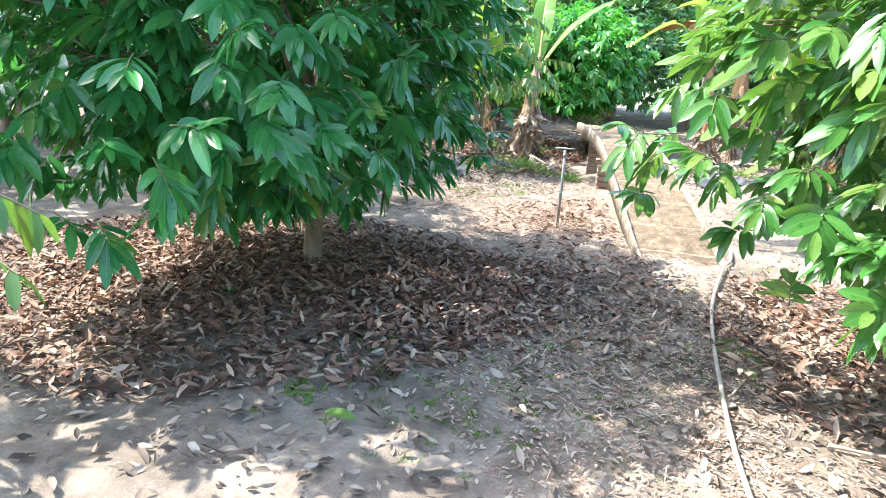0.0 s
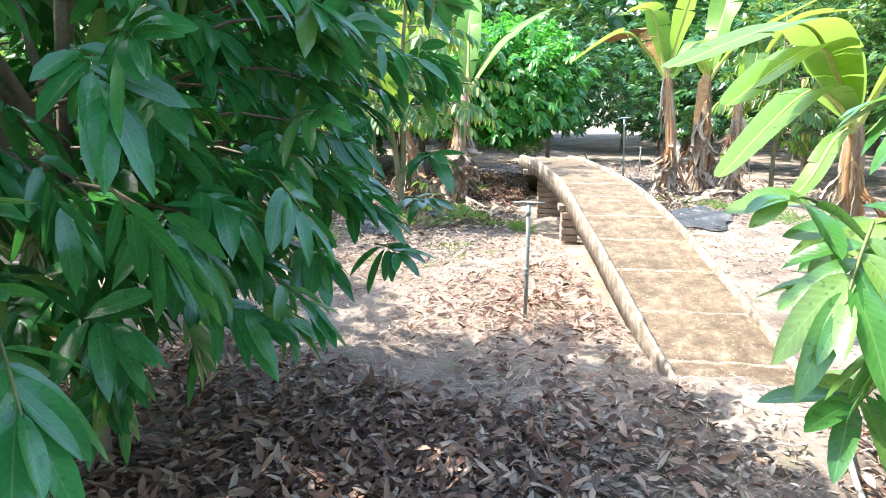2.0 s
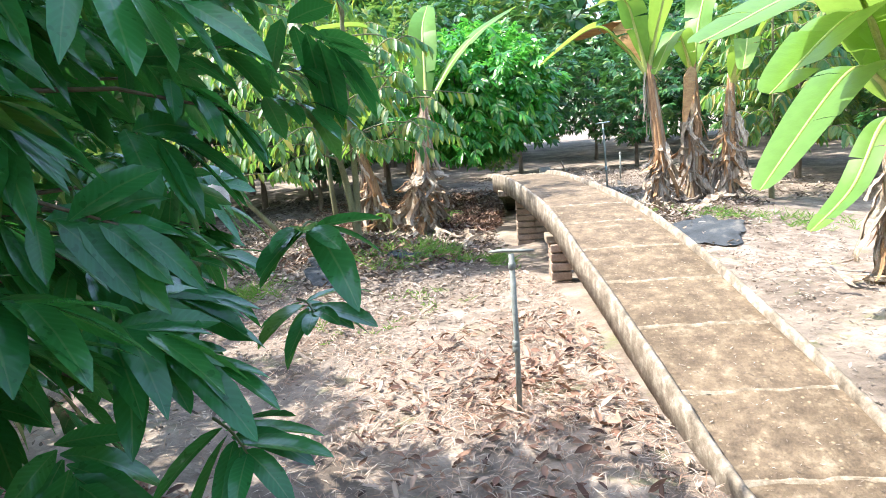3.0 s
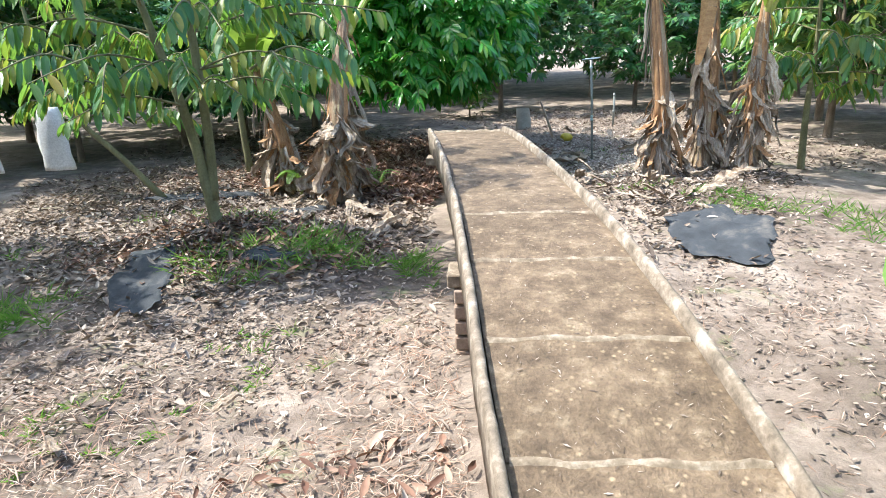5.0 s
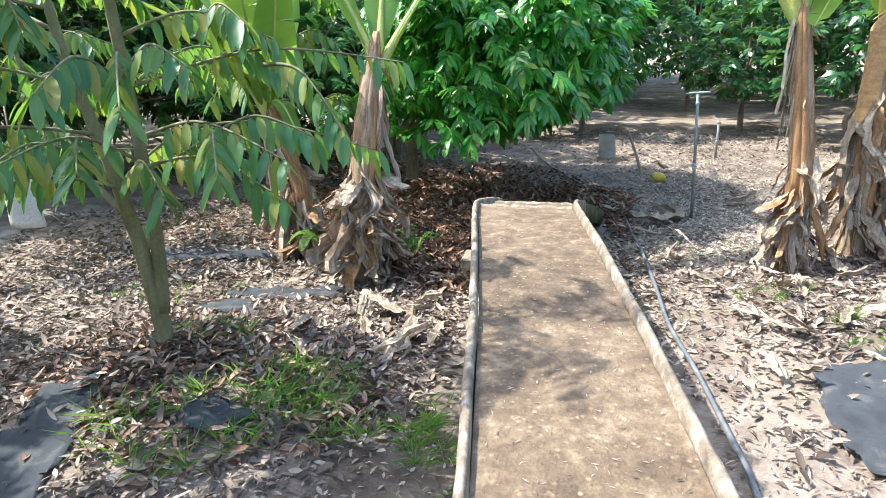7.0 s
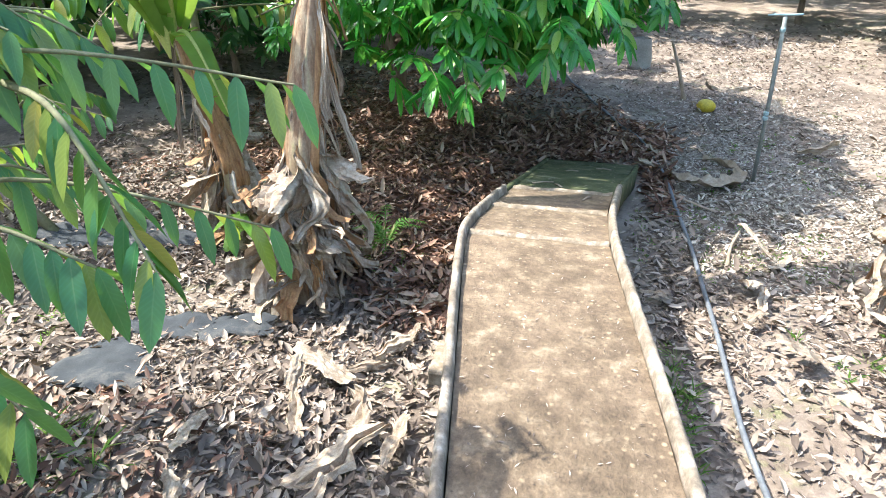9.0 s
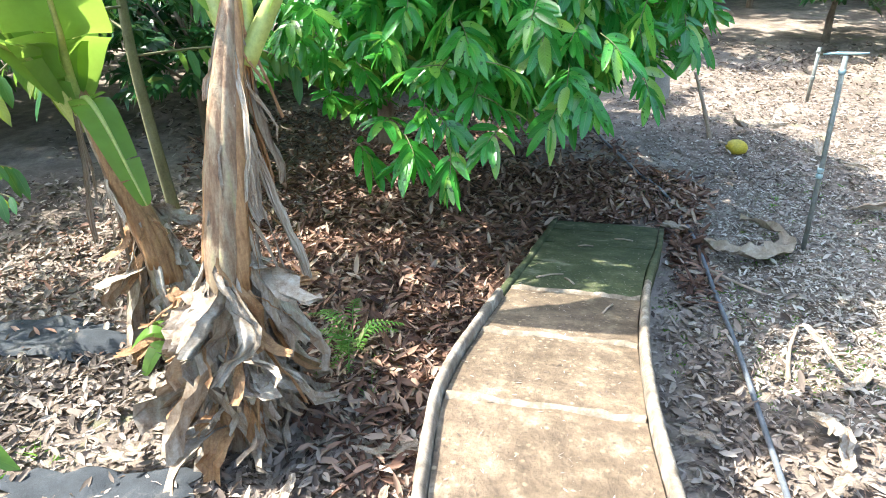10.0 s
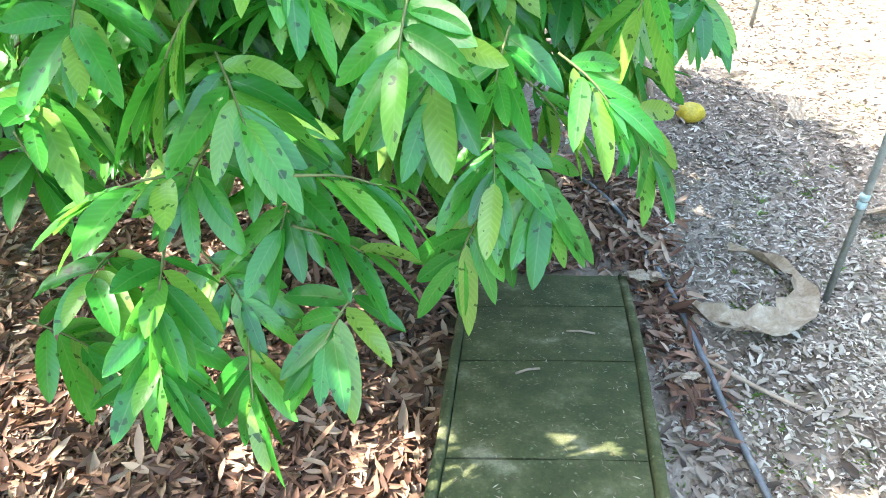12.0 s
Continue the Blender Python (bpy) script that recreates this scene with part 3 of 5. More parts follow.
def near_trees():
    fr = np.random.default_rng(9)

    def ways(points, x, y, z, wide=0.5):
        return [(*p, x + fr.uniform(-wide, wide), y + fr.uniform(-wide, wide), z + fr.uniform(-0.35, 0.15)) for p in points]

    a = [(-0.98, 3.09, 1.05), (-1.17, 3.13, 1.21), (-1.24, 3.05, 1.4), (-1.02, 3.54, 1.17), (-0.82, 4.64, 1.1), (-0.98, 3.43, 1.57), (-0.66, 4.75, 1.3), (-1.39, 2.15, 1.25), (-1.26, 3.25, 1.5), (-1.5, 2.1, 1.0), (-1.45, 2.88, 1.37), (-1.11, 3.11, 0.95), (-0.85, 3.94, 1.16),
         (-1.28, 2.25, 1.62), (-0.75, 4.6, 0.95), (-0.9, 4.2, 1.45), (-0.88, 4.05, 0.9), (-1.7, 2.3, 0.85), (-1.85, 2.2, 1.15), (-1.3, 2.6, 1.1), (-0.7, 4.9, 1.1), (-0.92, 3.7, 1.75), (-1.62, 2.05, 1.45), (-1.15, 2.85, 1.7), (-1.9, 2.25, 0.72), (-2.1, 2.3, 0.75)]
    tree("durian_tree", (-2.1, 4.7), "large leafy tree with dark green leaves sweeping low over leaf litter", (-2.3, 4.25, 1.95), (1.66, 2.25, 1.75), 0.7, 2000, None, M_LEAF_DARK, 11, 10, (0.152, 0.054), 0.085, inner=0.45, keep=off_path, limbs=14,
         picked=ways(a, 0.7, -0.6, -0.1), picked_material=M_ONE_DARK)
    e = [(0.24, 3.45, 0.97), (0.26, 3.38, 1.11), (0.12, 3.5, 1.31), (0.49, 3.53, 1.44), (0.64, 3.42, 1.06), (0.16, 3.35, 1.17), (0.45, 3.4, 1.12), (0.7, 3.4, 0.83), (1.1, 2.6, 0.68), (0.3, 3.6, 1.25), (0.5, 3.1, 1.4), (0.8, 2.8, 1.2), (0.95, 3.1, 0.7), (0.75, 3.0, 1.0), (0.35, 3.5, 1.5), (0.55, 3.3, 1.7), (1.2, 2.5, 1.0), (0.85, 3.35, 0.95), (0.4, 3.25, 1.25), (1.0, 2.75, 0.9), (0.3, 3.75, 1.1)]
    tree("durian_tree", (2.4, 3.5), "leafy tree with sunlit glossy leaves drooping towards the path", (2.25, 3.3, 1.95), (1.85, 1.75, 1.9), 0.72, 1700, None, M_LEAF_MID, 23, 10, (0.142, 0.051), 0.08, inner=0.45, keep=off_path, limbs=12,
         picked=ways(e, -0.75, -0.45, -0.1), picked_material=M_ONE_MID)
    g = [(-0.42, 13.6, 1.36), (-0.68, 13.43, 1.1), (-0.57, 13.57, 1.7), (0.03, 13.72, 1.4), (0.28, 13.81, 1.54), (0.63, 14.38, 1.55), (-0.89, 13.61, 1.21), (0.03, 13.8, 1.6), (-0.33, 13.44, 1.17), (-0.43, 13.56, 1.62), (0.45, 14.0, 1.3), (-0.72, 13.5, 1.5), (-0.15, 13.6, 1.72), (-0.5, 13.42, 1.0), (0.15, 13.75, 1.3), (-0.2, 13.55, 1.5), (-0.62, 13.4, 1.3), (-0.85, 13.6, 1.62), (0.5, 14.3, 1.4), (0.35, 14.0, 1.65), (-0.05, 13.7, 1.2), (-1.0, 13.75, 1.4), (-0.3, 13.6, 1.85), (0.75, 14.8, 1.35), (-0.78, 13.5, 1.02), (-0.6, 13.6, 1.45), (-0.25, 13.6, 1.3), (-0.95, 13.6, 1.0), (0.2, 13.9, 1.45), (-0.4, 13.7, 1.5), (-0.75, 13.65, 1.75), (0.05, 13.85, 1.25), (-0.1, 13.7, 1.6), (-0.52, 13.55, 1.2), (0.4, 14.15, 1.5)]
    front_and_shade = []
    for k in range(100):
        x = fr.uniform(-1.3, 0.6)
        front_and_shade.append((x, 13.8 + 0.5 * abs(x + 0.3) + fr.uniform(0, 0.6), fr.uniform(1.25, 2.4)))
    for k in range(70):
        front_and_shade.append((fr.uniform(-1.75, -0.6), fr.uniform(14.1, 15.0), fr.uniform(1.25, 2.3)))
    for k in range(50):
        front_and_shade.append((fr.uniform(-2.5, -1.2), fr.uniform(14.6, 15.6), fr.uniform(0.95, 1.7)))
    # These three loops add sprays up the sun's slant to shade the deck.
    for k in range(45):
        z = fr.uniform(1.9, 2.8)
        front_and_shade.append((fr.uniform(0.05, 0.75) - 0.68 * (z - 0.3), fr.uniform(13.6, 15.0), z))
    for k in range(14):
        front_and_shade.append((fr.uniform(-1.75, -0.95), fr.uniform(13.4, 14.1), fr.uniform(2.05, 2.7)))
    for k in range(25):
        z = fr.uniform(2.2, 2.9)
        front_and_shade.append((fr.uniform(-0.05, 0.62) - 0.68 * (z - 0.5), fr.uniform(13.3, 13.75), z))
    tree("durian_tree", (-1.85, 16.6), "dense leafy tree with bright green leaves hanging over the bridge end", (-0.5, 16.1, 2.05), (1.62, 2.15, 1.25), 0.85, 2100, None, M_LEAF_BRIGHT, 37, 10, (0.16, 0.056), 0.1, inner=0.5, limbs=14, trunk_top=(1.2, -0.8, 2.3),
         extra=ways(front_and_shade, 0.1, -0.8, 0.0), picked=ways(g, 0.1, -0.65, -0.35, 0.65), picked_material=M_ONE_BRIGHT)


near_trees()


# ---- young trees with leaves hanging in rows along thin branches ----
def row_branch(a, b, count, length, width, seed, sag=0.12):
    """A thin arching branch with leaves hanging in two rows."""
    r = np.random.default_rng(seed)
    a, b = np.array(a, float), np.array(b, float)
    mid = (a + b) / 2 + np.array((0, 0, sag))
    line = curve_points([a, mid, b], 14)
    wood = tube(line, np.linspace(0.011, 0.003, 14), 5, False)
    s = np.linspace(0.25, 1.0, count)
    base = np.stack([np.interp(s * 13, np.arange(14), line[:, k]) for k in range(3)], 1)
    fwd = unit(b - a)
    side = unit(np.cross(fwd, (0, 0, 1.0)))
    sign = np.where(np.arange(count) % 2, 1.0, -1.0)[:, None]
    way = side * sign * r.uniform(0.25, 0.7, (count, 1)) + fwd * r.uniform(0.1, 0.5, (count, 1)) + np.array((0, 0, -1.0)) * r.uniform(0.5, 1.1, (count, 1))
    up = np.array((0, 0, 1.0)) + side * sign * 0.8 + fwd * 0.5 + r.normal(0, 0.2, (count, 3))
    ln = length * r.uniform(0.7, 1.15, count)
    return wood, leaves(base, way, up, ln, width / length * ln, r.uniform(0.1, 0.4, count), 4, 0.3, r.normal(0, 0.25, count))


def young_tree(name, at, label, stems, branches, material, seed, leaf=(0.17, 0.058), count=16):
    z0 = float(land(at[0], at[1]))
    o = np.array((at[0], at[1], z0))
    t = thing(name, tuple(o), label, "tree")
    for line, r0 in stems:
        p = curve_points(np.array(line) - o, 14)
        part("stem", mesh_of("stem", *tube(p, np.linspace(r0, r0 * 0.3, 14), 9), M_BARK_GREEN), t)
    lv = []
    for i, (a, b) in enumerate(branches):
        wood, lf = row_branch(np.array(a) - o, np.array(b) - o, count, leaf[0], leaf[1], seed * 100 + i)
        part("branch", mesh_of("branch", *wood, M_BARK_GREEN), t)
        part("foliage", mesh_of("foliage", *lf, material, True, 4), t, kind="stuff")
    return t


def fan(stem, lo, hi, n, reach, seed, drop=0.1, arc=(0, 360)):
    """Branches round a stem between two heights."""
    r = np.random.default_rng(seed)
    out = []
    p = curve_points(stem, 40)
    for i in range(n):
        z = lo + (hi - lo) * (i + 0.5) / n
        k = int(np.argmin(abs(p[:, 2] - z)))
        az = radians(arc[0] + (arc[1] - arc[0]) * ((i * 0.382 + r.uniform(0, 0.12)) % 1.0))
        d = reach * r.uniform(0.65, 1.1) * (1 - 0.3 * (z - lo) / (hi - lo + 1e-6))
        a = p[k]
        b = a + np.array((math.cos(az) * d, math.sin(az) * d, r.uniform(-0.15, 0.2) - drop))
        out.append((a, b))
        for side in (-0.6, 0.55):
            m = a + (b - a) * r.uniform(0.35, 0.6)
            out.append((m, m + np.array((math.cos(az + side), math.sin(az + side), r.uniform(-0.2, 0.15))) * d * 0.5))
    return out


def build_young_trees():
    s1 = [(-1.78, 10.6, 0.22), (-1.86, 10.62, 0.8), (-1.95, 10.6, 1.3), (-2.15, 10.6, 2.1), (-2.25, 10.65, 3.3)]
    s2 = [(-1.8, 10.62, 0.5), (-1.78, 10.64, 1.0), (-1.77, 10.55, 2.1), (-1.66, 10.3, 3.0), (-1.6, 10.1, 3.6)]
    br = fan(s1, 1.15, 3.2, 16, 1.15, 3, 0.0, (80, 290)) + fan(s2, 1.25, 3.5, 14, 1.1, 4, 0.05, (-110, 100))
    br += [((-1.78, 10.6, 1.45), (-0.62, 10.95, 1.35)), ((-1.78, 10.6, 1.7), (-0.44, 10.82, 1.8)), ((-1.1, 10.7, 1.8), (-0.62, 10.45, 1.5)), ((-1.78, 10.6, 1.3), (-0.85, 10.25, 1.25)),
           ((-1.85, 10.6, 1.25), (-1.25, 10.0, 1.3)), ((-1.9, 10.6, 1.2), (-2.5, 10.1, 1.15))]
    young_tree("durian_sapling", (-1.78, 10.6), "young forked tree with hanging yellow-green leaves on a leaf-littered mound", [(s1, 0.05), (s2, 0.042)], br, M_LEAF_YELLOW, 5, (0.135, 0.048), 24)
    s3 = [(-3.36, 12.9, 0.0), (-3.8, 12.9, 0.5), (-4.3, 12.9, 1.05), (-4.6, 12.95, 1.9), (-4.7, 13, 3.0)]
    young_tree("durian_sapling", (-3.36, 12.9), "leaning slender young tree with sparse yellowish leaves", [(s3, 0.04)], fan(s3, 0.9, 2.9, 15, 1.2, 8, 0.1), M_LEAF_YELLOW, 6, (0.14, 0.056), 20)
    s4 = [(3.95, 13.8, 0.0), (3.93, 13.8, 0.7), (3.97, 13.85, 1.5), (3.9, 13.8, 3.0)]
    young_tree("durian_sapling", (3.95, 13.8), "slender young tree with bright hanging leaves", [(s4, 0.045)], fan(s4, 0.9, 2.9, 20, 1.25, 9, 0.2), M_LEAF_YELLOW, 7, (0.17, 0.06), 24)
    s5 = [(-2.2, 1.6, 0.0), (-2.15, 1.55, 0.5), (-2.1, 1.5, 1.1)]
    young_tree("durian_sapling", (-2.2, 1.6), "small low sapling with yellow-green leaves on bare soil", [(s5, 0.014)], [((-2.12, 1.5, 0.85), (-1.6, 1.5, 0.86)), ((-2.12, 1.5, 0.95), (-1.75, 1.75, 0.98)), ((-2.12, 1.5, 0.9), (-2.6, 1.7, 0.9))], M_LEAF_YELLOW, 12, (0.14, 0.052), 13)
    s6 = [(-3.0, 14.6, 0.0), (-3.05, 14.6, 1.2), (-3.0, 14.6, 2.4), (-3.1, 14.6, 4.4)]
    young_tree("durian_sapling", (-3.0, 14.6), "tall slender young tree with pale hanging leaves", [(s6, 0.05)], fan(s6, 1.2, 4.3, 20, 1.4, 15, 0.2), M_LEAF_YELLOW, 16, (0.18, 0.068), 18)


build_young_trees()


# ---- bananas ----
def blade(points, width, seed, ragged=0.2, fold=0.35):
    """A banana leaf: two rows of ribbon strips either side of a curved midrib, torn here and there."""
    r = np.random.default_rng(seed)
    n = 34
    p = curve_points(points, n)
    tang = unit(np.gradient(p, axis=0))
    side = unit(np.cross(tang, np.array((0, 0, 1.0))))
    up = np.cross(side, tang)
    s = np.linspace(0, 1, n)
    prof = np.clip(np.sin(np.pi * np.clip((s - 0.1) / 0.92, 0, 1)) ** 0.55, 0, 1) * (s > 0.1)
    v, f = [], []
    for sg in (-1, 1):
        i = 3
        while i < n - 1:
            k = min(i + int(r.integers(5, 15)), n - 1)
            drop = r.uniform(-0.1, ragged)
            idx = []
            for j in range(i, k + 1):
                h = width * 0.5 * prof[j]
                for q in (0.0, 0.5, 1.0):
                    w = p[j] + side[j] * sg * h * q + up[j] * (fold * h * q * (1 - q * 0.5) - drop * h * q * q)
                    v.append(w + tang[j] * (0.05 * q * width * (1 if j == k else -1 if j == i else 0) * -0.6))
                idx.append(len(v) - 3)
            for a, b in zip(idx, idx[1:]):
                for q in (0, 1):
                    f.append((a + q, b + q, b + q + 1, a + q + 1) if sg > 0 else (a + q, a + q + 1, b + q + 1, b + q))
            i = k
    return np.array(v), f, p


def hanging_mesh(seed, wide=1.0):
    """A dead leaf hanging from the top, one metre long: a creased papery sheet with torn edges, folded over in places."""
    r = np.random.default_rng(seed)
    n, m = 10, 7
    p, d = np.zeros(3), np.array((0.0, 0.0, -1.0))
    us = np.linspace(-1, 1, m)
    crease = r.normal(0, 0.26, m)
    curl = r.uniform(-0.5, 0.5)
    turn = r.uniform(-0.4, 0.4)
    v = []
    blunt = r.uniform(0.15, 0.9)
    for i in range(n):
        s = i / (n - 1)
        w = 0.1 * wide * (0.55 + 0.45 * min(1, s * 3)) * (1 - (1 - blunt) * max(0.0, s - 0.45) / 0.55) * r.uniform(0.85, 1.12)
        a = turn + 0.7 * s * curl
        side = np.array((math.cos(a), math.sin(a), 0.0))
        out = np.array((-side[1], side[0], 0.0))
        torn = (r.uniform(0.65, 1.15), r.uniform(0.65, 1.15))
        for j, u in enumerate(us):
            x = u * w * (torn[0] if u < 0 else torn[1])
            o = w * (crease[j] * (0.5 + s) + curl * u * u * (0.3 + 0.9 * s) + r.normal(0, 0.1))
            v.append(p + side * x + out * o + np.array((0, 0, r.uniform(-0.035, 0.035) * abs(u) - 0.06 * s * u * curl)))
        d = unit(d + np.array((r.normal(0, 0.2), r.normal(0, 0.2) + 0.02, -0.3)))
        p = p + d / (n - 1)
    f = [(i * m + j, i * m + j + 1, (i + 1) * m + j + 1, (i + 1) * m + j) for i in range(n - 1) for j in range(m - 1)]
    return np.array(v), f


HANGING = [mesh_of("dry_leaf", *hanging_mesh(i, (0.3, 0.55, 0.75, 0.4, 0.95, 0.16)[i % 6]), M_DRY_ORANGE if i % 4 == 3 else M_DRY_BANANA, i % 3 == 0) for i in range(24)]


def banana(at, label, top, r0, greens, dry, seed, skirt=0.3, dead=(), mantle=1.5, shag=1.0, group="banana plants by the bridge"):
    """greens: leaf lines as (start rise, mid offset, tip offset, width) from the neck."""
    r = np.random.default_rng(seed)
    z0 = float(land(at[0], at[1]))
    o = np.array((at[0], at[1], z0))
    t = thing("banana_plant", tuple(o), label, "banana plant", group)
    tp = np.array(top) - o
    line = curve_points([(0, 0, -0.05), (tp[0] * 0.2 + 0.01, tp[1] * 0.2, tp[2] * 0.35), (tp[0] * 0.6, tp[1] * 0.6, tp[2] * 0.7), tuple(tp)], 22)
    rad = r0 * np.interp(np.arange(22), (0, 14, 18, 21), (1.0, 0.78, 0.5, 0.15)) * (1 + 0.05 * np.sin(np.arange(22) * 2.1))
    part("pseudostem", mesh_of("pseudostem", *tube(line, rad, 14), M_PSEUDOSTEM), t)
    for k in range(5):
        az = r.uniform(0, 6.28)
        off = np.array((math.cos(az), math.sin(az), 0))
        i0 = int(r.integers(4, 9))
        pl = line[i0:] + off * (rad[i0:, None] * 0.75)
        part("sheath", mesh_of("sheath", *tube(pl, np.linspace(0.045, 0.014, len(pl)), 7), M_DRY_ORANGE if k != 2 else M_PSEUDOSTEM), t)
    for i, (mid, tip, width) in enumerate(greens):
        a = tp + np.array((0, 0, -0.28))
        mid, tip = np.array(mid) - o, np.array(tip) - o
        v, f, p = blade([a, a + (mid - a) * 0.45 + np.array((0, 0, 0.12)), mid, tip], width, seed * 10 + i)
        leaf = part("leaf", mesh_of("leaf", v, f, M_BANANA), t)
        part("midrib", mesh_of("midrib", *tube(p, np.interp(np.arange(len(p)), (0, 8, len(p)), (0.048, 0.022, 0.004)), 6), M_PETIOLE), leaf, "pale yellow-green leaf stalk")
    for i, (mid, tip, width) in enumerate(dead):
        a = tp + np.array((0, 0, -0.2))
        v, f, p = blade([a, a + (np.array(mid) - o - a) * 0.5 + np.array((0, 0, 0.1)), np.array(mid) - o, np.array(tip) - o], width, seed * 10 + 7 + i, 1.1, -0.3)
        part("withered_leaf", mesh_of("withered_leaf", v, f, M_SPADIX), t, "brown withered banana leaf")
    for i in range(dry):
        az = r.uniform(0, 360)
        high = i % 7 == 0
        h = tp[2] * r.uniform(0.6, 0.98) if high else min(tp[2] * 0.95, mantle * (0.2 + 0.8 * r.random() ** 0.9))
        k = int(np.argmin(abs(line[:, 2] - h)))
        flap = i % 5 in (1, 3)
        ln = min(h * r.uniform(0.85, 1.05), (r.uniform(0.12, 0.34) if flap else r.uniform(0.35, 0.8)) * (0.5 + 0.5 * shag))
        d = part("dry_leaf", HANGING[int(r.integers(0, 24))], t)
        flare = math.degrees(math.atan((0.1 if high else skirt * (1.4 - h / mantle)) * (r.uniform(0.6, 2.2) if flap else r.uniform(0.05, 0.75))))
        m = pose(line[k, 0], line[k, 1], h, 0, 0, az) @ pose(0, rad[k] * 0.9, 0) @ pose(0, 0, 0, flare, r.uniform(-22, 22) * (1.5 if flap else 0.5), r.uniform(-75, 75))
        w = r.uniform(0.2, 1.15) * shag * (0.38 if high else 1)
        d.matrix_basis = m @ Matrix.Diagonal((w, w, ln, 1))
    return t


def build_bananas():
    banana((-1.3, 12.45), "banana plant wrapped in shaggy dry leaves beside the bridge", (-1.13, 12.73, 1.98), 0.105,
           [((-0.35, 13.2, 2.75), (0.2, 13.5, 3.1), 0.4), ((-1.9, 12.9, 2.9), (-2.9, 12.9, 2.9), 0.45), ((-1.15, 13.3, 2.9), (-1.1, 13.9, 3.3), 0.4)], 300, 41, 0.3, [], 0.95, 1.1)
    banana((-1.95, 13.1), "leaning banana plant with torn green leaves and dry skirt", (-2.3, 13.15, 1.55), 0.085,
           # The fourth and fifth leaves are added to cast shade on the litter.
           [((-2.75, 12.95, 2.0), (-3.3, 12.6, 2.35), 0.55), ((-2.3, 12.9, 2.15), (-2.15, 12.5, 2.8), 0.55), ((-2.2, 13.5, 2.4), (-1.9, 13.9, 2.9), 0.5), ((-2.6, 13.6, 2.35), (-2.9, 14.2, 2.5), 0.5), ((-2.75, 13.3, 2.3), (-3.3, 13.6, 2.6), 0.5), ((-2.05, 13.0, 1.35), (-1.85, 12.9, 0.98), 0.18), ((-2.45, 12.9, 1.75), (-2.8, 12.6, 2.25), 0.5), ((-2.1, 12.95, 1.8), (-1.9, 12.7, 2.4), 0.42)], 130, 42, 0.34, [], 0.9)
    banana((2.06, 12.8), "banana plant with grey-brown peeling stem and drooping leaves", (1.9, 12.9, 2.25), 0.095,
           [((1.2, 13.0, 2.65), (0.45, 13.0, 2.2), 0.42), ((1.55, 12.7, 2.95), (1.1, 12.6, 2.85), 0.5), ((2.2, 12.6, 3.3), (2.6, 12.4, 3.6), 0.5)], 150, 43, 0.3, [((1.6, 13.2, 2.75), (1.0, 13.6, 2.6), 0.4)], 0.9, 0.8)
    banana((2.62, 13.2), "banana plant thickly hung with brown dry leaves", (2.62, 13.3, 2.2), 0.1,
           [((2.3, 13.0, 2.5), (1.95, 12.7, 1.95), 0.36), ((3.3, 13.2, 2.7), (4.2, 13.0, 3.2), 0.5), ((2.9, 13.6, 3.2), (3.0, 14.1, 3.8), 0.5)], 150, 44, 0.2, [((2.45, 12.9, 1.9), (2.35, 12.8, 1.3), 0.16)], 1.3, 0.9)
    banana((3.02, 13.0), "banana plant with orange-brown dry sheaths", (3.08, 13.1, 2.0), 0.095,
           [((3.1, 12.6, 2.3), (2.9, 12.2, 1.9), 0.34), ((3.7, 12.8, 2.8), (4.4, 12.6, 2.9), 0.45)], 160, 45, 0.22, [], 1.2, 0.85)
    banana((2.75, 8.75), "banana plant with long arching leaves over the sandy verge", (2.7, 8.7, 1.6), 0.12,
           [((1.7, 7.6, 2.1), (0.5, 6.25, 1.7), 0.5), ((1.9, 7.8, 1.95), (1.03, 6.9, 1.5), 0.46), ((1.9, 7.9, 1.6), (1.12, 7.22, 1.0), 0.42), ((2.15, 8.25, 0.85), (1.74, 7.95, 0.62), 0.22), ((3.2, 8.2, 2.6), (3.6, 7.6, 2.9), 0.5)], 70, 46, 0.22, [], 1.1, 0.75)


build_bananas()


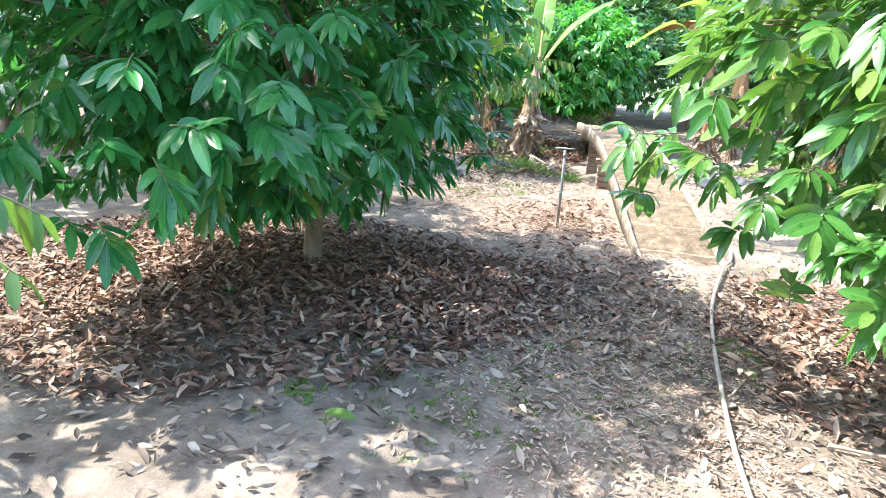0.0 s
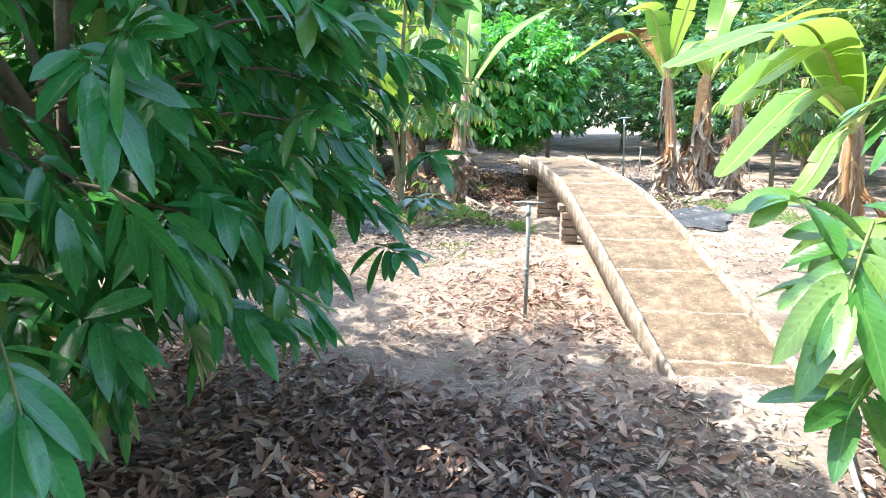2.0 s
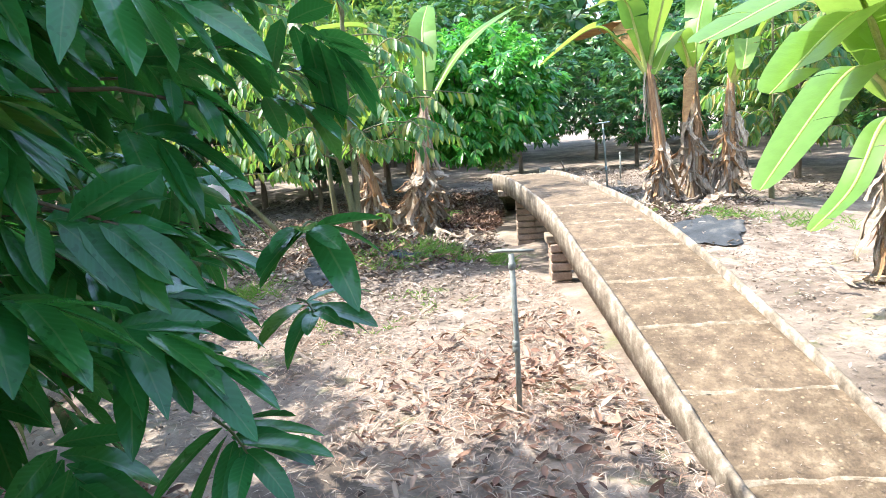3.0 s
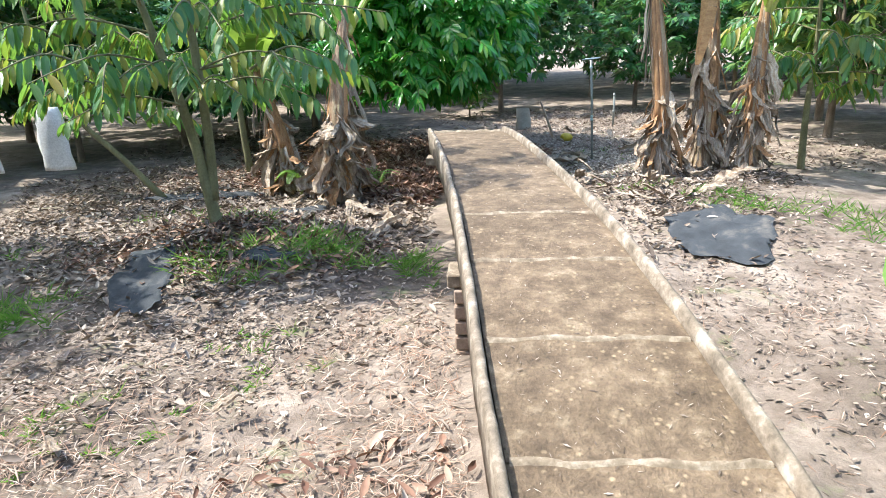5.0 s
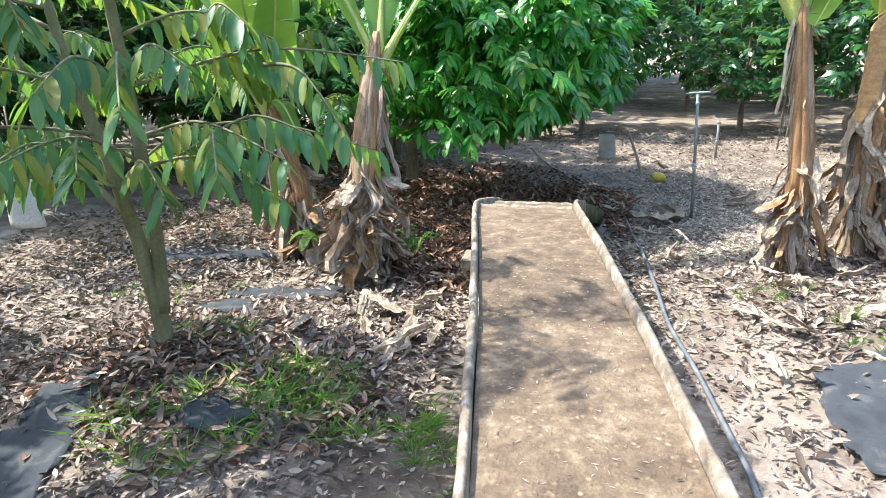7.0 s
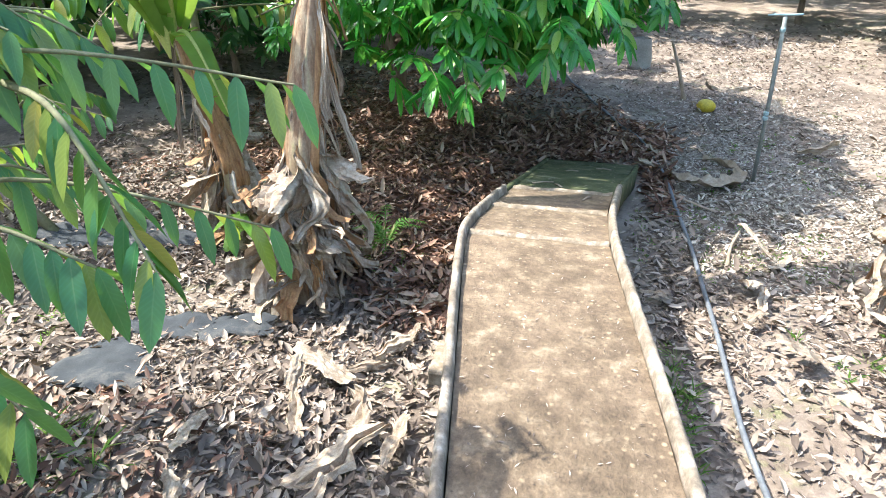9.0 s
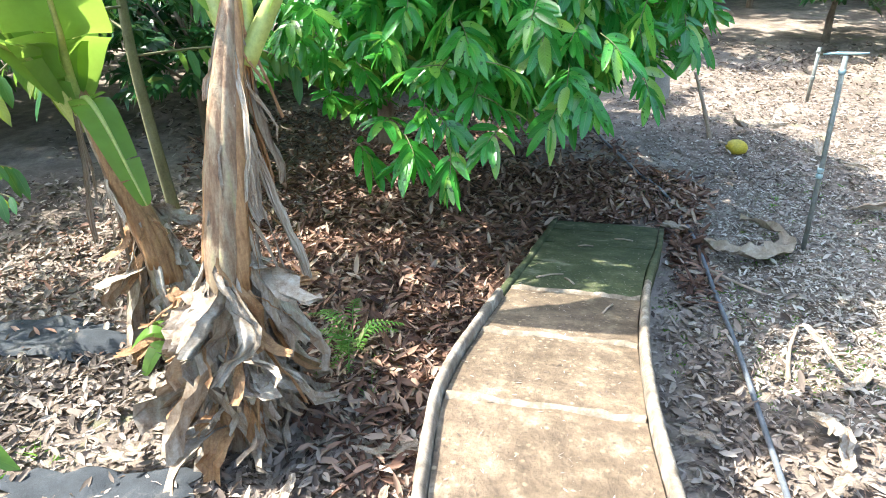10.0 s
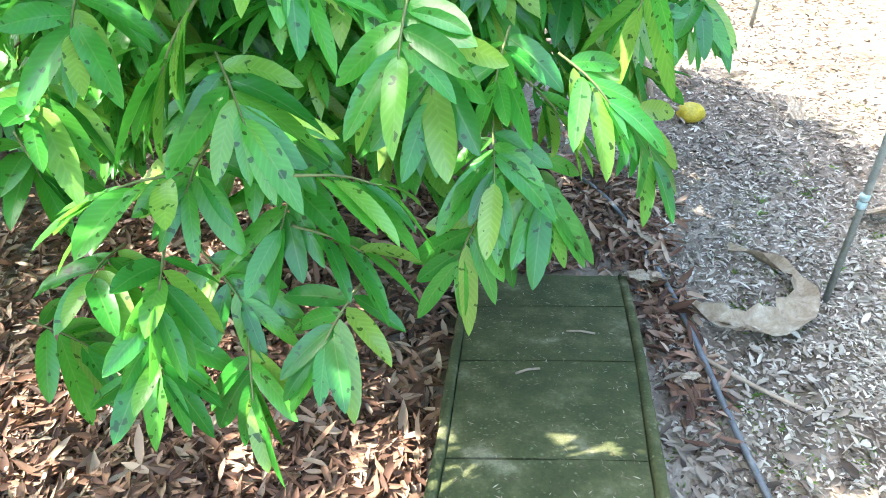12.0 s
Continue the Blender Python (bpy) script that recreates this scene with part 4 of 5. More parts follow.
# ---- trees of the orchard beyond ----
def build_orchard():
    kinds = []
    for i, mat in enumerate((M_LEAF_FAR, M_LEAF_FAR, M_LEAF_FAR_PALE)):
        kinds.append(tree("orchard_tree", (60 + 8 * i, 60), "leafy orchard tree standing in a row on dry ground", (60 + 8 * i, 60, 2.3), (1.9, 1.9, 1.9), 0.85, 470, None, mat, 60 + i, 9, (0.22, 0.085), 0.08, 1, 0.35, group="orchard trees", limbs=8))
    for i, mat in enumerate((M_LEAF_FAR, M_LEAF_FAR, M_LEAF_FAR_PALE)):
        kinds.append(tree("orchard_tree", (60 + 8 * i, 70), "tall leafy orchard tree far off in a dense row", (60 + 8 * i, 70, 2.4), (1.9, 1.9, 1.9), 0.7, 230, None, mat, 90 + i, 7, (0.34, 0.14), 0.08, 1, 0.35, group="far orchard trees", limbs=5))
    spots = [(0.6, 22.4, 1.0, 0), (3.95, 22.8, 0.9, 1), (-5.3, 17.6, 1.0, 0), (-8.2, 15.0, 1.1, 0), (-3.6, 20.5, 1.05, 1), (6.6, 19.0, 1.1, 0), (6.9, 14.2, 1.0, 1), (-7.0, 21.5, 1.2, 2), (3.4, 26.5, 0.95, 0), (-1.6, 27.0, 1.4, 0), (8.6, 24.5, 1.3, 0),
             # The tree at (-3.45, 6.95) is added out of view to shade the straw.
             (-5.6, 9.4, 1.0, 0), (-3.45, 6.95, 0.58, 2), (-7.4, 5.6, 1.0, 1), (6.2, 7.2, 1.05, 1), (7.6, 2.4, 1.05, 0), (-7.4, 0.5, 1.0, 0), (-2.4, -8.5, 1.1, 0), (3.4, -8.8, 1.1, 1), (9.2, -5.5, 1.1, 0), (-6.0, -5.5, 1.2, 0),
             # (-4.75, 1.1) is an unseen tree added so its shadow covers the starting soil.
             (-4.75, 1.1, 0.88, 2), (-0.15, 21.2, 0.36, 2), (-3.7, 16.3, 0.75, 0), (-7.4, 14.4, 0.8, 0), (-7.6, 17.0, 1.0, 0), (-4.6, 18.9, 0.9, 0), (-6.3, 16.0, 0.85, 2), (-8.6, 12.4, 1.0, 2), (-2.7, 19.0, 1.0, 2), (-9.0, 18.6, 1.2, 2), (-5.2, 22.5, 1.2, 2), (5.6, 16.6, 0.95, 2), (5.6, 20.8, 1.1, 0), (8.8, 17.4, 1.2, 2), (9.0, 10.5, 1.2, 1), (-9.5, 9.0, 1.2, 0), (0.2, 29.5, 1.5, 2), (-3.8, 25.6, 1.3, 0), (6.2, 28.5, 1.5, 1)]
    near = len(spots)
    r = np.random.default_rng(77)
    for row, y in enumerate((31.5, 37, 44)):
        for x in range(-28, 30, 4):
            if abs(x + 2.4 * (row % 2) - 0.11 * y) < 2.2:
                continue
            spots.append((x + r.uniform(-1.2, 1.2) + 2.4 * (row % 2), y + r.uniform(-1, 1), r.uniform(1.7, 2.3) + 0.4 * row, int(r.integers(0, 3))))
    for y in (11.5, 17, 23, 28):
        spots += [(-12.5 + r.uniform(-1, 1), y, r.uniform(1.2, 1.6), int(r.integers(0, 3))), (12 + r.uniform(-1, 1), y, r.uniform(1.2, 1.6), int(r.integers(0, 3)))]
    for i, (x, y, s, k) in enumerate(spots):
        src = kinds[k + 3 * (i >= near)]
        m = pose(x, y, float(land(x, y)), 0, 0, r.uniform(0, 360))
        c = copy_thing(src, m)
        c.scale = (s, s, s * r.uniform(0.9, 1.1))
    for i, (x, y) in enumerate(((-17.5, 20), (17.5, 21), (-18, 12), (-22, 26), (22, 27), (19, 12))):
        kinds[i].matrix_basis = pose(x, y, 0, 0, 0, 40 * i)
        kinds[i].scale = (1.4, 1.4, 1.4)


build_orchard()


# ---- things along the walk ----
def post(at, height, label, head, seed, radius=0.014, blue=False, lean=0.0):
    z0 = float(land(*at))
    t = thing("sprinkler_riser", (at[0], at[1], z0), label, "sprinkler riser", "sprinkler risers")
    t.matrix_basis = t.matrix_basis @ pose(0, 0, 0, 0, lean, 0)
    part("pipe", mesh_of("pipe", *tube([(0, 0, -0.05), (0.004, 0, height * 0.5), (0.0, 0.0, height)], radius, 10), M_PIPE), t)
    for h in (0.42, 0.45, 0.93):
        part("collar", mesh_of("collar", *tube([(0, 0, height * h - 0.018), (0, 0, height * h - 0.01), (0, 0, height * h + 0.01), (0, 0, height * h + 0.018)], (radius, radius * 1.35, radius * 1.35, radius), 10), M_PIPE_BLUE if blue else M_PIPE), t)
    if head:
        a, w = head
        d = np.array((math.cos(a), math.sin(a), 0.05)) * w
        part("spray_arm", mesh_of("spray_arm", *tube([(-d[0], -d[1], height + 0.008), (-d[0] * 0.4, -d[1] * 0.4, height + 0.016), (d[0] * 0.4, d[1] * 0.4, height + 0.016), (d[0], d[1], height + 0.02)], (0.006, 0.009, 0.009, 0.006), 8), M_PIPE_BLUE if blue else M_PIPE), t, "flat cross arm")
    return t


def flat_patch(name, at, sx, sy, material, label, category, seed, turn=0.0, lift=0.02, crumple=0.03, group=""):
    """A ragged sheet lying on the ground."""
    r = np.random.default_rng(seed)
    n = 22
    v = []
    c, s = math.cos(radians(turn)), math.sin(radians(turn))
    for i in range(n):
        for j in range(n):
            u, w = i / (n - 1) * 2 - 1, j / (n - 1) * 2 - 1
            k = max(abs(u), abs(w))
            q = math.hypot(u, w) or 1
            rr = k * (0.8 + 0.2 * k / q) * (1 + 0.42 * noise.noise(Vector((u * 1.5, w * 1.5, seed))) + 0.12 * noise.noise(Vector((u * 4, w * 4, seed + 3))))
            x, y = u / q * rr * sx, w / q * rr * sy
            X, Y = x * c - y * s, x * s + y * c
            z = float(land(at[0] + X, at[1] + Y)) - float(land(*at)) + lift + crumple * (noise.noise(Vector((X * 5, Y * 5, seed))) + 0.6 * noise.noise(Vector((X * 13, Y * 13, seed)))) - 0.012 * (k > 0.98)
            v.append((X, Y, z))
    f = [(i * n + j, i * n + j + 1, (i + 1) * n + j + 1, (i + 1) * n + j) for i in range(n - 1) for j in range(n - 1)]
    me = mesh_of(name, np.array(v), f, material)
    ob = new(name, me)
    ob.matrix_basis = pose(at[0], at[1], float(land(*at)))
    return tagged(ob, label, category, group)


def hose(controls, radius, material, label, n=90):
    p = curve_points([(x, y, 0) for x, y in controls], n)
    p[:, 2] = land(p[:, 0], p[:, 1]) + radius + 0.03
    c = p.mean(axis=0)
    c[2] = 0
    ob = new("hose", mesh_of("hose", *tube(p - c, radius, 8), material))
    ob.location = c
    return tagged(ob, label, "hose")


MATS = (((-2.0, 9.85), 0.2, 0.52, 20, 1), ((-1.25, 10.12), 0.17, 0.11, 10, 2), ((2.0, 10.75), 0.4, 0.5, -10, 3), ((-2.95, 12.95), 0.7, 0.22, 8, 4), ((-2.0, 11.55), 0.32, 0.22, -20, 5), ((-2.9, 8.9), 0.45, 0.18, 12, 6), ((-1.75, 12.05), 0.42, 0.14, 12, 7))


def build_things():
    post((-0.245, 6.62), 0.8, "thin grey pipe sprinkler riser standing in straw", (-0.35, 0.11), 1)
    post((1.69, 14.9), 1.33, "thin pale pipe sprinkler riser with blue fitting beside dry litter", (-0.2, 0.12), 2, 0.016, True, -2.5)
    post((2.7, 18.9), 0.62, "short pale pipe stub on shaded orchard ground", None, 3, 0.02)
    hose([(0.72, 1.6), (0.75, 2.7), (0.86, 3.9), (0.95, 4.6), (1.08, 5.1), (1.27, 5.75), (1.33, 6.1)], 0.012, M_HOSE_PALE, "pale dusty hose lying on sandy soil")
    hose([(0.98, 8.9), (1.12, 9.5), (1.16, 10.1), (1.12, 10.7), (1.03, 11.7), (1.03, 13.1), (1.02, 14.2), (0.95, 15.1), (0.8, 15.7), (0.5, 16.4), (0.06, 17.84), (-0.3, 19.5)], 0.014, M_HOSE, "grey-blue hose lying over dry leaves", 140)
    for at, sx, sy, tn, sd in MATS:
        flat_patch("weed_mat", at, sx, sy, M_CLOTH, "black weed-control fabric half buried under dry leaves", "weed mat", sd, tn, 0.035, 0.035, group="weed mats")
    # large dead banana leaves on the ground
    r = np.random.default_rng(5)
    spots = [(-0.66, 11.15, 0.3), (-1.2, 10.95, 0.22), (-0.75, 11.75, 0.25), (-0.55, 11.35, 0.2), (1.75, 11.5, 0.18), (1.5, 10.95, 0.16), (1.95, 11.2, 0.14), (0.82, 12.75, 0.15), (1.45, 12.2, 0.17), (1.8, 12.2, 0.18), (1.55, 11.7, 0.12), (1.35, 11.3, 0.1), (2.1, 11.8, 0.15), (1.3, 12.6, 0.13), (-1.0, 11.6, 0.2), (2.3, 11.9, 0.25), (-1.5, 8.1, 0.14), (-1.15, 7.75, 0.11), (-1.9, 8.3, 0.12), (-2.2, 7.6, 0.16), (-0.9, 8.3, 0.1), (1.2, 9.95, 0.12), (1.6, 13.4, 0.22), (0.95, 14.4, 0.14), (-0.45, 12.5, 0.2), (-0.55, 12.1, 0.16), (1.25, 13.0, 0.2), (2.2, 15.6, 0.2), (2.4, 16.6, 0.24), (1.9, 17.5, 0.2), (2.45, 8.75, 0.2), (2.3, 8.4, 0.14), (2.6, 9.2, 0.16), (-1.75, 12.2, 0.16), (-0.95, 12.25, 0.14), (2.35, 12.6, 0.2), (2.0, 12.45, 0.18), (2.8, 12.7, 0.2), (0.92, 15.05, 0.2), (1.12, 14.72, 0.13), (1.0, 15.3, 0.13)]
    for i, (x, y, s) in enumerate(spots):
        for k in range(2 if s > 0.15 else 1):
            px, py = x + r.uniform(-0.12, 0.12) * k, y + r.uniform(-0.12, 0.12) * k
            ob = new("dead_banana_leaf", HANGING[(2, 4, 8, 14, 16, 20)[(i * 5 + k * 2) % 6]])
            ln = s * r.uniform(0.9, 1.5)
            w = min(ln * r.uniform(2.0, 3.2), 1.2)
            ob.matrix_basis = pose(px, py, float(land(px, py)) + 0.075, 90 + r.uniform(-4, 7), r.uniform(-30, 30), r.uniform(0, 360)) @ Matrix.Diagonal((w, w * 0.7, ln, 1))
            tagged(ob, "pale creased dead banana leaf lying on soil", "dead leaf", "dead banana leaves")
    # curled sheath
    v, f = [], []
    n, m = 26, 5
    for i in range(n):
        a = radians(-165 + 250 * i / (n - 1))
        for j in range(m):
            q = j / (m - 1)
            w = (0.13 + 0.06 * math.sin(i * 0.21)) * math.sin(math.pi * min(1, (i + 2) / (n + 2))) ** 0.6 * (1 + 0.12 * math.sin(i * 2.7))
            rr = 0.33 - w * q
            v.append((rr * math.cos(a), rr * math.sin(a), 0.055 + 0.035 * (q - 0.5) ** 2 * 4 + 0.02 * math.sin(i * 1.3 + j)))
    f = [(i * m + j, i * m + j + 1, (i + 1) * m + j + 1, (i + 1) * m + j) for i in range(n - 1) for j in range(m - 1)]
    ob = new("curled_sheath", mesh_of("curled_sheath", np.array(v), f, M_SHEATH))
    ob.matrix_basis = pose(1.3, 14.93, float(land(1.3, 14.93)))
    tagged(ob, "curled pale brown banana sheath lying on grey litter", "dead leaf")
    # fallen yellow fruit
    bm = bmesh.new()
    bmesh.ops.create_icosphere(bm, subdivisions=3, radius=0.085)
    for q in bm.verts:
        k = 1 + 0.14 * noise.noise(q.co * 9) + 0.05 * noise.noise(q.co * 40)
        q.co = Vector((q.co.x * 1.2, q.co.y, q.co.z * 0.85)) * k
    me = bpy.data.meshes.new("husk")
    bm.to_mesh(me)
    bm.free()
    me.materials.append(M_FRUIT)
    me.polygons.foreach_set("use_smooth", [True] * len(me.polygons))
    fruit = thing("fallen_fruit", (1.56, 16.85, float(land(1.56, 16.85)) + 0.07), "fallen yellow fruit lying on dry leaf litter", "fruit")
    part("husk", me, fruit)
    part("stalk", mesh_of("stalk", *tube([(-0.08, 0, 0.02), (-0.13, 0.01, 0.04), (-0.16, 0.0, 0.03)], (0.014, 0.01, 0.012), 7), M_STICK), fruit)
    # sticks
    sticks = [((1.4, 17.3), [(0, 0, -0.02), (-0.1, 0.1, 0.3), (-0.22, 0.2, 0.62)], 0.025, "pale dead stick leaning in shaded litter"), ((1.3, 13.6), [(-0.06, -0.25, 0.03), (0, 0, 0.035), (0.1, 0.25, 0.04)], 0.014, "dry stick lying beside the hose"),
              ((1.2, 14.35), [(-0.2, 0.2, 0.03), (0, 0, 0.035), (0.3, -0.22, 0.03)], 0.012, "thin dry stick lying on soil"),
              ((0.9, 3.4), [(-0.1, -0.2, 0.02), (0, 0, 0.03), (0.12, 0.25, 0.02)], 0.008, "thin dry twig on sandy soil"), ((1.5, 2.9), [(-0.3, 0.05, 0.02), (0, 0, 0.03), (0.4, 0.1, 0.025)], 0.01, "thin dry twig on sandy soil")]
    for (x, y), line, rad, label in sticks:
        ob = new("stick", mesh_of("stick", *tube(curve_points(line, 10), np.linspace(rad, rad * 0.6, 10) * (1 + 0.1 * np.sin(np.arange(10) * 2.3)), 8), M_STICK))
        ob.matrix_basis = pose(x, y, float(land(x, y)))
        tagged(ob, label, "stick")
    # small sticks on the far slope of the deck
    for x, y, a, ln in ((0.02, 13.42, 35, 0.16), (0.12, 13.36, -60, 0.1), (0.2, 14.2, 20, 0.1), (0.3, 13.0, 70, 0.14), (0.45, 14.5, -10, 0.12)):
        _, _, z = deck_at(y)
        _, _, z2 = deck_at(y + 0.1)
        c, s = math.cos(radians(a)) * ln / 2, math.sin(radians(a)) * ln / 2
        g = (z2 - z) * 10
        ob = new("twig", mesh_of("twig", *tube([(-c, -s, -s * g + 0.008), (0, 0.004, 0.012), (c, s, s * g + 0.008)], 0.005, 6), M_STICK))
        ob.location = (x, y, z)
        tagged(ob, "short pale twig fallen on mossy concrete", "twig", "twigs on the deck")
    # hanging white bags
    for at, h, sd in (((-3.92, 12.0, 0.53), 0.6, 1), ((-4.5, 11.8, 0.54), 0.62, 2)):
        rr = np.random.default_rng(sd)
        n, m = 14, 18
        v = []
        for i in range(n):
            s = i / (n - 1)
            w = 0.15 * (1 - 0.12 * s - 0.25 * max(0, s - 0.8) * 5 * (s > 0.8))
            for j in range(m):
                a = 2 * math.pi * j / m
                k = 1 + 0.1 * math.sin(a * 3 + s * 5 + sd) + 0.06 * math.sin(a * 7 - s * 9)
                v.append((w * k * math.cos(a), w * 0.4 * k * math.sin(a), h * s))
        f = [(i * m + j, i * m + (j + 1) % m, (i + 1) * m + (j + 1) % m, (i + 1) * m + j) for i in range(n - 1) for j in range(m)]
        f += [tuple(range(m))[::-1], tuple(range((n - 1) * m, n * m))]
        b = thing("fruit_bag", at, "white plastic fruit bag hanging from a thin branch", "bag", "fruit bags")
        part("bag", mesh_of("bag", np.array(v), f, M_SACK), b)
        part("tie", mesh_of("tie", *tube([(0, 0, h * 0.98), (0.01, 0.0, h + 0.12), (0.0, 0.02, h + 0.35)], 0.006, 6), M_STICK), b)
    # bag at a trunk far off
    v = []
    for i in range(8):
        for j in range(16):
            a, s = 2 * math.pi * j / 16, i / 7
            w = 0.15 * (1 + 0.12 * math.sin(3 * a + s * 4)) * (1 - 0.2 * s)
            v.append((w * math.cos(a), w * 0.7 * math.sin(a), 0.42 * s - 0.01))
    f = [(i * 16 + j, i * 16 + (j + 1) % 16, (i + 1) * 16 + (j + 1) % 16, (i + 1) * 16 + j) for i in range(7) for j in range(16)] + [tuple(range(16))[::-1]]
    ob = new("sack", mesh_of("sack", np.array(v), f, M_SACK_GREY))
    ob.matrix_basis = pose(0.95, 18.75, float(land(0.95, 18.75)))
    tagged(ob, "grey-white plastic sack standing open on litter", "sack")
    # fern
    z0 = float(land(-0.98, 13.1))
    fern = thing("fern", (-0.98, 13.1, z0), "small bright green fern growing beside the banana", "fern")
    rr = np.random.default_rng(3)
    for i in range(9):
        az = rr.uniform(0, 6.28)
        ln = rr.uniform(0.2, 0.4)
        d = np.array((math.cos(az), math.sin(az), 0))
        p = curve_points([(0, 0, 0), tuple(d * ln * 0.4 + np.array((0, 0, ln * 0.7))), tuple(d * ln + np.array((0, 0, ln * 0.55)))], 16)
        side = np.cross(unit(np.gradient(p, axis=0)), (0, 0, 1.0))
        base = np.repeat(p[3:], 2, axis=0)
        sg = np.tile((1.0, -1.0), 13)[:, None]
        way = np.repeat(side[3:], 2, axis=0) * sg + 0.35 * np.repeat(unit(np.gradient(p, axis=0))[3:], 2, axis=0)
        l2 = 0.075 * np.repeat(np.linspace(1, 0.25, 13), 2)
        lv = leaves(base, way, np.tile((0, 0, 1.0), (26, 1)), l2, l2 * 0.28, np.full(26, 0.2), 2)
        part("frond", mesh_of("frond", *joined([lv, tube(p, 0.003, 4, False)]), M_GRASS), fern)
    # banana suckers
    for (x, y), sd in (((-1.78, 12.85), 1),):
        z0 = float(land(x, y))
        sk = thing("banana_sucker", (x, y, z0), "young yellow-green banana sucker at the foot of the clump", "banana plant", "banana suckers")
        rr = np.random.default_rng(sd)
        part("shoot", mesh_of("shoot", *tube([(0, 0, -0.03), (0, 0, 0.12), (0.01, 0, 0.24)], (0.025, 0.02, 0.012), 8), M_PETIOLE), sk)
        for i in range(3):
            az = rr.uniform(2.4, 4.6) 
            d = np.array((math.cos(az), math.sin(az), 0))
            a = np.array((0, 0, 0.18))
            v, f, p = blade([a, a + d * 0.12 + np.array((0, 0, 0.1)), a + d * 0.19 + np.array((0, 0, 0.1)), a + d * 0.28 + np.array((0, 0, 0.02))], 0.1, sd * 5 + i, 0.05)
            part("leaf", mesh_of("leaf", v, f, M_BANANA), sk)
    # a green leaf and a few brown ones dropped by the start
    for i, (x, y, ln, mat, lab) in enumerate(((-1.0, 2.38, 0.15, M_GRASS, "fallen pale green leaf lying on bare soil"), (-1.35, 2.2, 0.17, M_LITTER_GREY, "fallen grey-brown leaf on bare soil"), (-0.4, 2.25, 0.16, M_LITTER_GREY, "fallen grey-brown leaf on bare soil"), (-2.3, 3.7, 0.17, M_GRASS, "fallen pale green leaf on brown litter"))):
        lv = leaves(np.zeros((1, 3)), np.array([(math.cos(i * 1.9), math.sin(i * 1.9), 0.12)]), np.array([(0.1, -0.2, 1.0)]), np.array([ln]), np.array([ln * 0.42]), np.array([0.15]), 4, 0.25)
        ob = new("fallen_leaf", mesh_of("fallen_leaf", *lv, mat))
        ob.matrix_basis = pose(x, y, float(land(x, y)) + 0.035)
        tagged(ob, lab, "leaf", "fallen leaves")


build_things()


# ---- litter, straw and grass ----
def on_deck(x, y):
    xl, xr, z = deck_at(y)
    return (x > xl - 0.03) & (x < xr + 0.03) & (y > 5.6) & (y < 15.15)


def disc(r, n, cx, cy, rx, ry, core=0.75):
    a, q = r.uniform(0, 6.2832, n), r.random(n) ** core
    return cx + rx * q * np.cos(a), cy + ry * q * np.sin(a)


def scatter(name, label, category, areas, material, length, aspect, seed, tilt=0.25, lift=0.03, segs=2, fold=0.35, droop=0.2):
    r = np.random.default_rng(seed)
    xs, ys = [], []
    for n, cx, cy, rx, ry in areas:
        x, y = disc(r, n, cx, cy, rx, ry)
        xs.append(x)
        ys.append(y)
    x, y = np.concatenate(xs), np.concatenate(ys)
    ok = ~on_deck(x, y)
    for (mx, my), sx, sy, tn, _ in MATS:
        u, w = x - mx, y - my
        cs, sn = math.cos(radians(tn)), math.sin(radians(tn))
        inside = ((u * cs + w * sn) / sx) ** 2 + ((w * cs - u * sn) / sy) ** 2 < 0.85
        ok &= ~(inside & (r.random(len(x)) < 0.86))
    x, y = x[ok], y[ok]
    n = len(x)
    z = land(x, y) + 0.006 + lift * r.random(n) ** 1.5
    a = r.uniform(0, 6.2832, n)
    way = np.stack([np.cos(a), np.sin(a), r.normal(0, tilt, n)], 1)
    up = np.stack([r.normal(0, 0.35, n), r.normal(0, 0.35, n), np.ones(n)], 1)
    ln = length * r.uniform(0.55, 1.2, n)
    if segs == 1:
        v, f = flat_blades(np.stack([x, y, z], 1), way, up, ln, ln * aspect * r.uniform(0.7, 1.2, n), r.uniform(-0.05, 0.15, n))
    else:
        v, f = leaves(np.stack([x, y, z], 1), way, up, ln, ln * aspect * r.uniform(0.7, 1.2, n), r.uniform(-droop, droop, n), segs, fold, r.normal(0, 0.6, n))
    return tagged(new(name, mesh_of(name, v, f, material, segs > 2)), label, category, kind="stuff")


def tufts(areas, seed):
    r = np.random.default_rng(seed)
    bases, ways, lens = [], [], []
    for n, cx, cy, rx, ry, h in areas:
        x, y = disc(r, n, cx, cy, rx, ry, 0.6)
        ok = ~on_deck(x, y)
        x, y = x[ok], y[ok]
        for k in range(9):
            a = r.uniform(0, 6.28, len(x))
            lean = r.uniform(0.2, 1.5, len(x))
            bases.append(np.stack([x + r.normal(0, 0.012, len(x)), y + r.normal(0, 0.012, len(x)), land(x, y) - 0.005], 1))
            ways.append(np.stack([np.cos(a) * lean, np.sin(a) * lean, np.ones(len(x))], 1))
            lens.append(h * r.uniform(0.5, 1.3, len(x)))
    b, w, l = np.concatenate(bases), np.concatenate(ways), np.concatenate(lens)
    v, f = leaves(b, w, np.stack([w[:, 1], -w[:, 0], np.full(len(b), 0.3)], 1), l, np.full(len(b), 0.009), r.uniform(0.1, 0.6, len(b)), 2, 0.2)
    tagged(new("grass", mesh_of("grass", v, f, M_GRASS, False)), "green grass tufts sprouting through dry leaves", "grass", kind="stuff")


